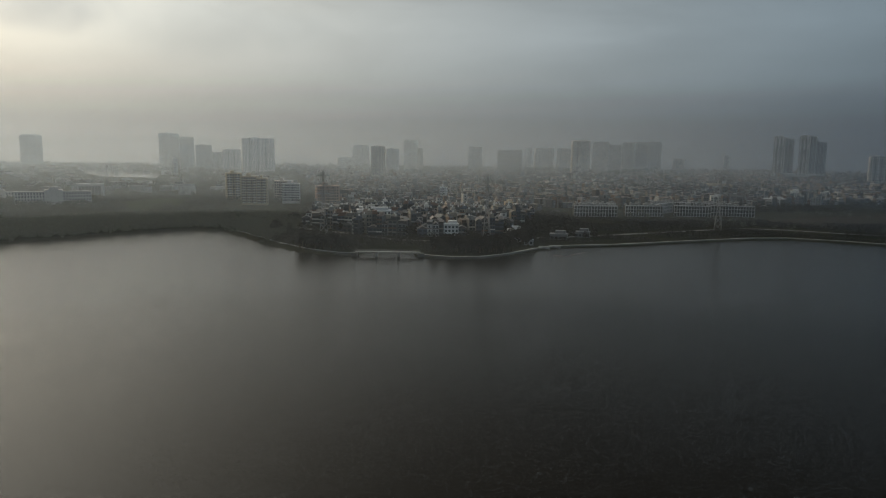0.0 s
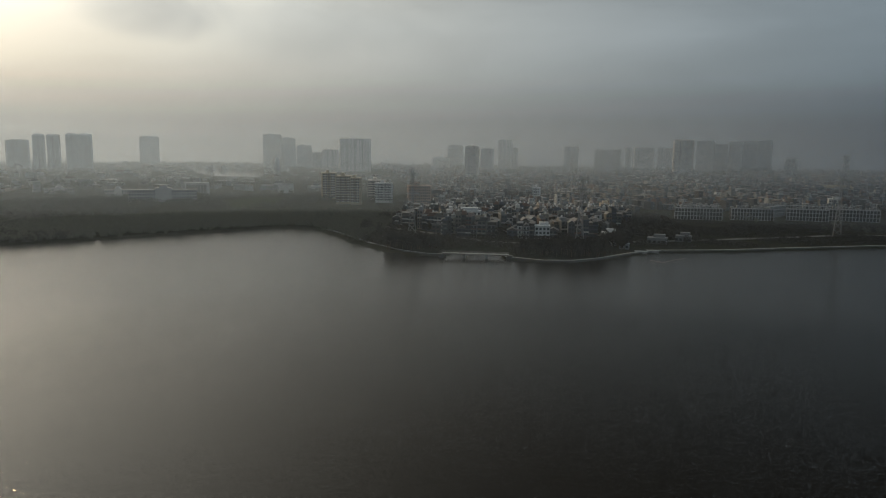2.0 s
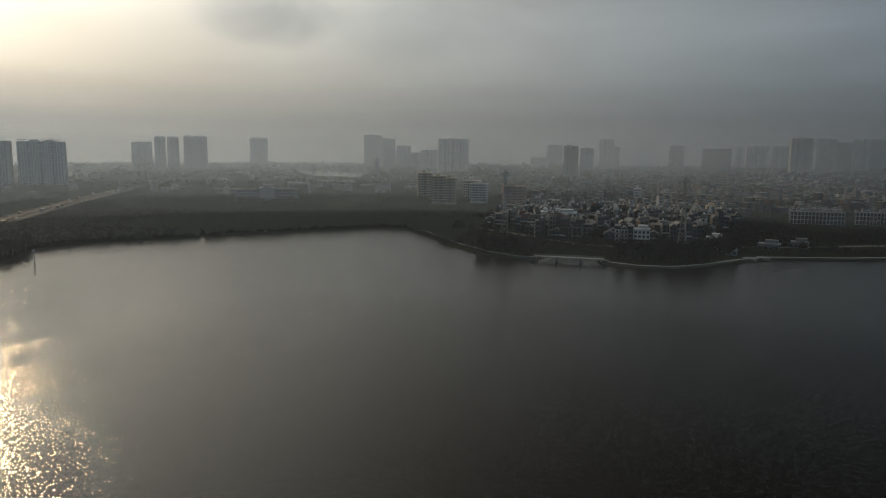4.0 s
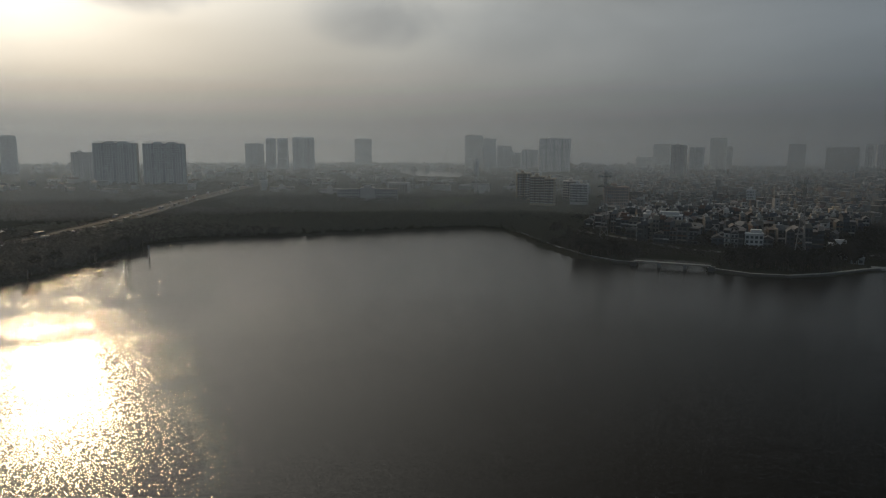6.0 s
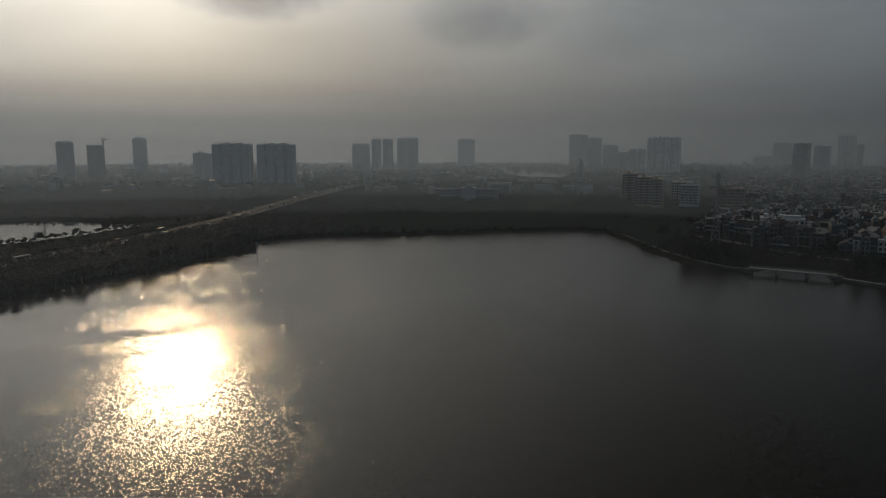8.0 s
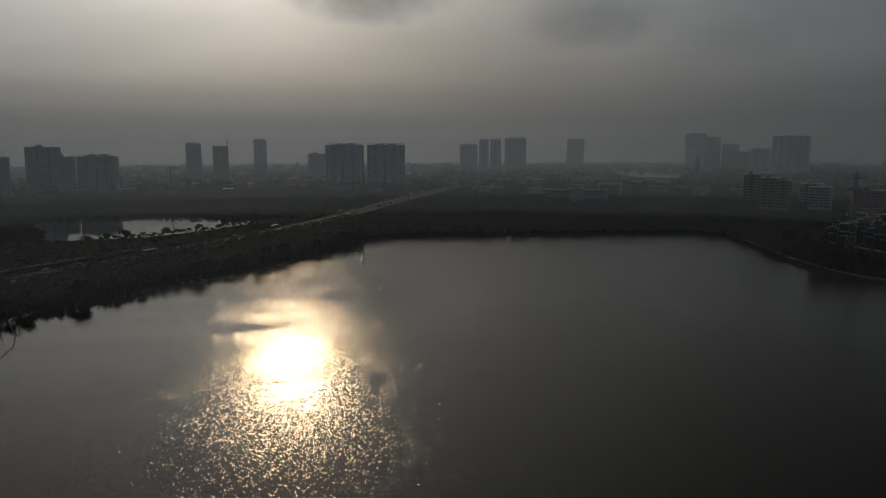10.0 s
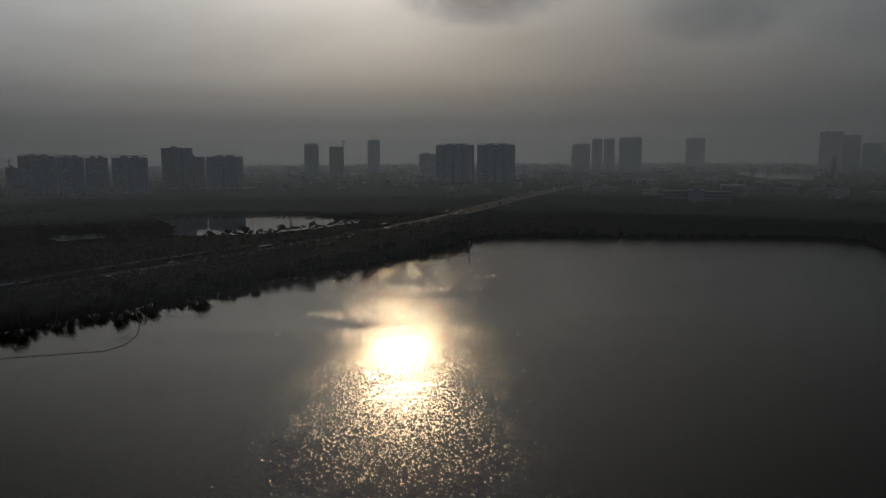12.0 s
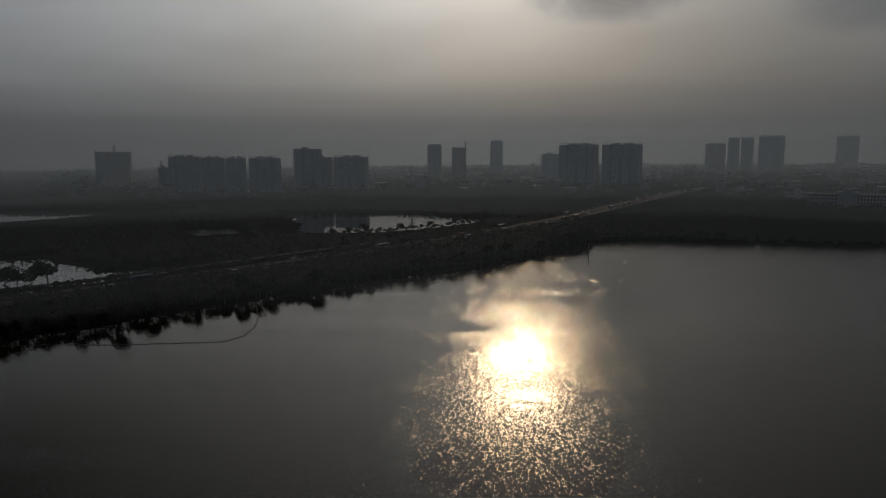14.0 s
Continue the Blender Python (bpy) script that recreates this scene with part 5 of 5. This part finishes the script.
LAWN_PLOT = np.array([(-420, 880), (-408, 960), (-352, 955), (-318, 806), (-345, 752)], float)
outline_ground("lawn", LAWN_PLOT, LAWN, "open green lawn among hazy trees", 1.62)
outline_ground("parkland", np.array([(-150, 700), (-420, 660), (-640, 720), (-760, 960), (-960, 1330), (-1180, 1750), (-700, 2300), (-420, 1900), (-330, 1250)], float), PARKLAND, "pale parkland under hazy trees")
FIELD_PLOT = np.array([(352, 742), (345, 705), (430, 690), (530, 715), (660, 790), (660, 860), (470, 800)], float)
outline_ground("field", FIELD_PLOT, FIELD, "open dry field behind the shore road")


def land(px, py, margin=4.0, road=17.0):
    return (water_distance(px, py) > margin) & (line_distance(ROAD, px, py) > road)


def on_bank(px, py):
    d = signed(LAKE, px, py)
    return (d > 4.0) & (d < 150) & land(px, py, 4.0) & (px < -130) & (line_distance(np.array(shore_line), px, py) > 5)


def on_embankment(px, py):
    return (signed(LAKE, px, py) < 78) & (signed(POND_NEAR, px, py) > 36) & land(px, py, 2.0, 15.0) & (line_distance(np.array(lakeside_line) - np.array([16.0, 0.0]), px, py) > 4)


woods("shore_woods", "dense low belt of dark trees along the far shore", 16000, LEAF_MID, (-640, -120, 380, 800), on_bank, 5.0, 52, 0.115)
woods("embankment_scrub", "dark scrub and trees on the highway bank", 22000, LEAF, (-520, -270, -200, 480), on_embankment, 5.2, 22)
def on_plain(x, y):
    return (land(x, y, 12.0, 24.0) & ~((x > -606) & (x < -540) & (y > 115) & (y < 178)) & ~((signed(POND_NEAR, x, y) < 36) & (x > -455))
            & ~((signed(POND_LONG, x, y) < 34) & (x > -640)) & (signed(POND_FAR, x, y) > np.where(x > -900, 75.0, 12.0)) & (patchy(x, y, 0.012, 1.0) > -0.62))


def beside_road(px, py):
    d = line_distance(ROAD, px, py)
    return (((d > 13.2) & (d < 17.0)) | (d < 1.0)) & (py < 345) & (px > -520) & (patchy(px, py, 0.05, 6.0) > -0.35)


woods("roadside_scrub", "dark roadside trees and median shrubs along the highway", 26000, LEAF, (-520, -310, -200, 345), beside_road, 3.6, 22, 0.15)
woods("plain_woods", "dark woods on the plain round the ponds", 15000, LEAF, (-760, -430, -300, 620), on_plain, 4.6, 18, 0.14)
woods("outer_woods", "hazy woods on the plain behind the ponds", 15000, LEAF_FAR, (-1160, -760, -300, 780), on_plain, 5.5, 16, 0.16)
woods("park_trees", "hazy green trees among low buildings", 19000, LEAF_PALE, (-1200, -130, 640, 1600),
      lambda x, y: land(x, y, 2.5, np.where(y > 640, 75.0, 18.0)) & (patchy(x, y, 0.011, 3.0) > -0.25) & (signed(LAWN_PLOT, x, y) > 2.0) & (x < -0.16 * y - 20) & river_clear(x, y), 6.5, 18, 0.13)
woods("city_trees", "dusty trees between the houses", 2600, LEAF_MID, (-250, 1300, 600, 1700),
      lambda x, y: land(x, y) & (x > -0.15 * y - 40) & (x < 0.8 * y) & (patchy(x, y, 0.02, 5.0) > 0.15) & ~((x > 90) & (x < 420) & (y > 745) & (y < 850)) & ~((np.abs(x) < 110) & (y < 700)), 7.5, 20)
woods("courtyard_trees", "dark trees between the lakeside houses", 1300, LEAF, (-150, 130, 556, 780),
      lambda x, y: (patchy(x, y, 0.06, 4.0) > 0.1) & (line_distance(np.array(shore_line), x, y) > 6) & (signed(LAKE, x, y) > 8), 8.5, 70)
woods("shore_garden_trees", "low garden trees behind the promenade", 15000, LEAF, (60, 620, 520, 760),
      lambda x, y: (signed(LAKE, x, y) > 9) & (patchy(x, y, 0.03, 8.0) > -0.3) & (line_distance(np.array(shore_line), x, y) > 6) & (signed(FIELD_PLOT, x, y) > 1.0) & ~((x > 130) & (x < 380) & (y > 735 - 0.02 * x)), 3.4, 14)
woods("inlet_bushes", "low bushes round the inlet and shore road", 1500, LEAF, (-140, 60, 455, 560),
      lambda x, y: (signed(LAKE, x, y) > 6) & (line_distance(np.array(shore_line), x, y) > 6), 3.2, 30)
woods("field_edge_trees", "dark tree line behind the open field", 2600, LEAF, (340, 780, 690, 1000),
      lambda x, y: (patchy(x, y, 0.03, 2.0) > -0.2) & (y > 690 + 0.33 * x) & (y < 780 + 0.33 * x), 6.5, 22)
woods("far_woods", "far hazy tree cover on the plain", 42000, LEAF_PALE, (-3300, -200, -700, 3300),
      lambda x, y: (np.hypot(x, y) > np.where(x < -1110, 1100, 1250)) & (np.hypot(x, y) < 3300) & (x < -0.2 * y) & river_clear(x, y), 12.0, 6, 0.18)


# ---- vehicles on the highway ----
def vehicle(kind, x, y, turn):
    long_, wide, tall = {"car": (4.4, 1.8, 1.45), "van": (5.4, 2.0, 2.3), "lorry": (9.0, 2.5, 3.4), "bus": (11.0, 2.5, 3.2)}[kind]
    ob = thing(kind, x, y, 4.06, turn, {"car": "small car driving on the highway", "van": "boxy van on the highway", "lorry": "covered lorry on the highway",
                                        "bus": "long coach on the highway"}[kind], kind, "traffic on the highway")
    body = Build()
    hw, hl = wide / 2, long_ / 2
    if kind == "car":
        body.box(-hw, hw, -hl, hl, 0.3, 0.85, True)
        cab = Build()
        k = len(cab.v)
        cab.box(-hw * 0.9, hw * 0.9, -hl * 0.55, hl * 0.45, 0.85, tall)
        for i in range(k + 4, k + 8):
            p = cab.v[i]
            cab.v[i] = (p[0] * 0.82, p[1] * 0.7, p[2])
        part("cabin", cab, PANE_PALE, ob)
    elif kind == "lorry":
        body.box(-hw, hw, -hl, hl * 0.5, 0.9, tall, True)
        cab = Build()
        cab.box(-hw * 0.95, hw * 0.95, hl * 0.56, hl, 0.5, tall * 0.8, True)
        part("cabin", cab, CAR, ob)
    else:
        body.box(-hw, hw, -hl, hl, 0.4, tall, True)
        for s in (-1, 1):
            g = Build()
            g.box(s * hw - 0.03, s * hw + 0.03, -hl * 0.9, hl * 0.9, tall * 0.5, tall * 0.82, True)
            part("side_glass", g, PANE, ob)
    part("body", body, CAR, ob)
    for sx in (-1, 1):
        for sy in (-0.62, 0.62):
            w = Build()
            w.cone((sx * hw - 0.12, sy * hl, 0.35), (sx * hw + 0.05, sy * hl, 0.35), 0.36, 0.36, 10)
            part("wheel", w, RUBBER, ob)


lengths = [math.hypot(b_[0] - a_[0], b_[1] - a_[1]) for a_, b_ in zip(road_line[:-1], road_line[1:])]
for i in range(70):
    s = (i + rnd.uniform(-0.4, 0.4)) / 70 * sum(lengths) * 0.97 + 8
    for (a_, b_, L) in zip(road_line[:-1], road_line[1:], lengths):
        if s < L:
            break
        s -= L
    ux, uy = (b_[0] - a_[0]) / L, (b_[1] - a_[1]) / L
    lane = rnd.choice((-9.5, -5.0, 5.0, 9.5))
    vehicle(rnd.choice(("car", "car", "car", "car", "van", "van", "lorry", "bus")), a_[0] + ux * s + uy * lane, a_[1] + uy * s - ux * lane,
            math.degrees(math.atan2(-ux, uy)) + (180 if lane < 0 else 0))
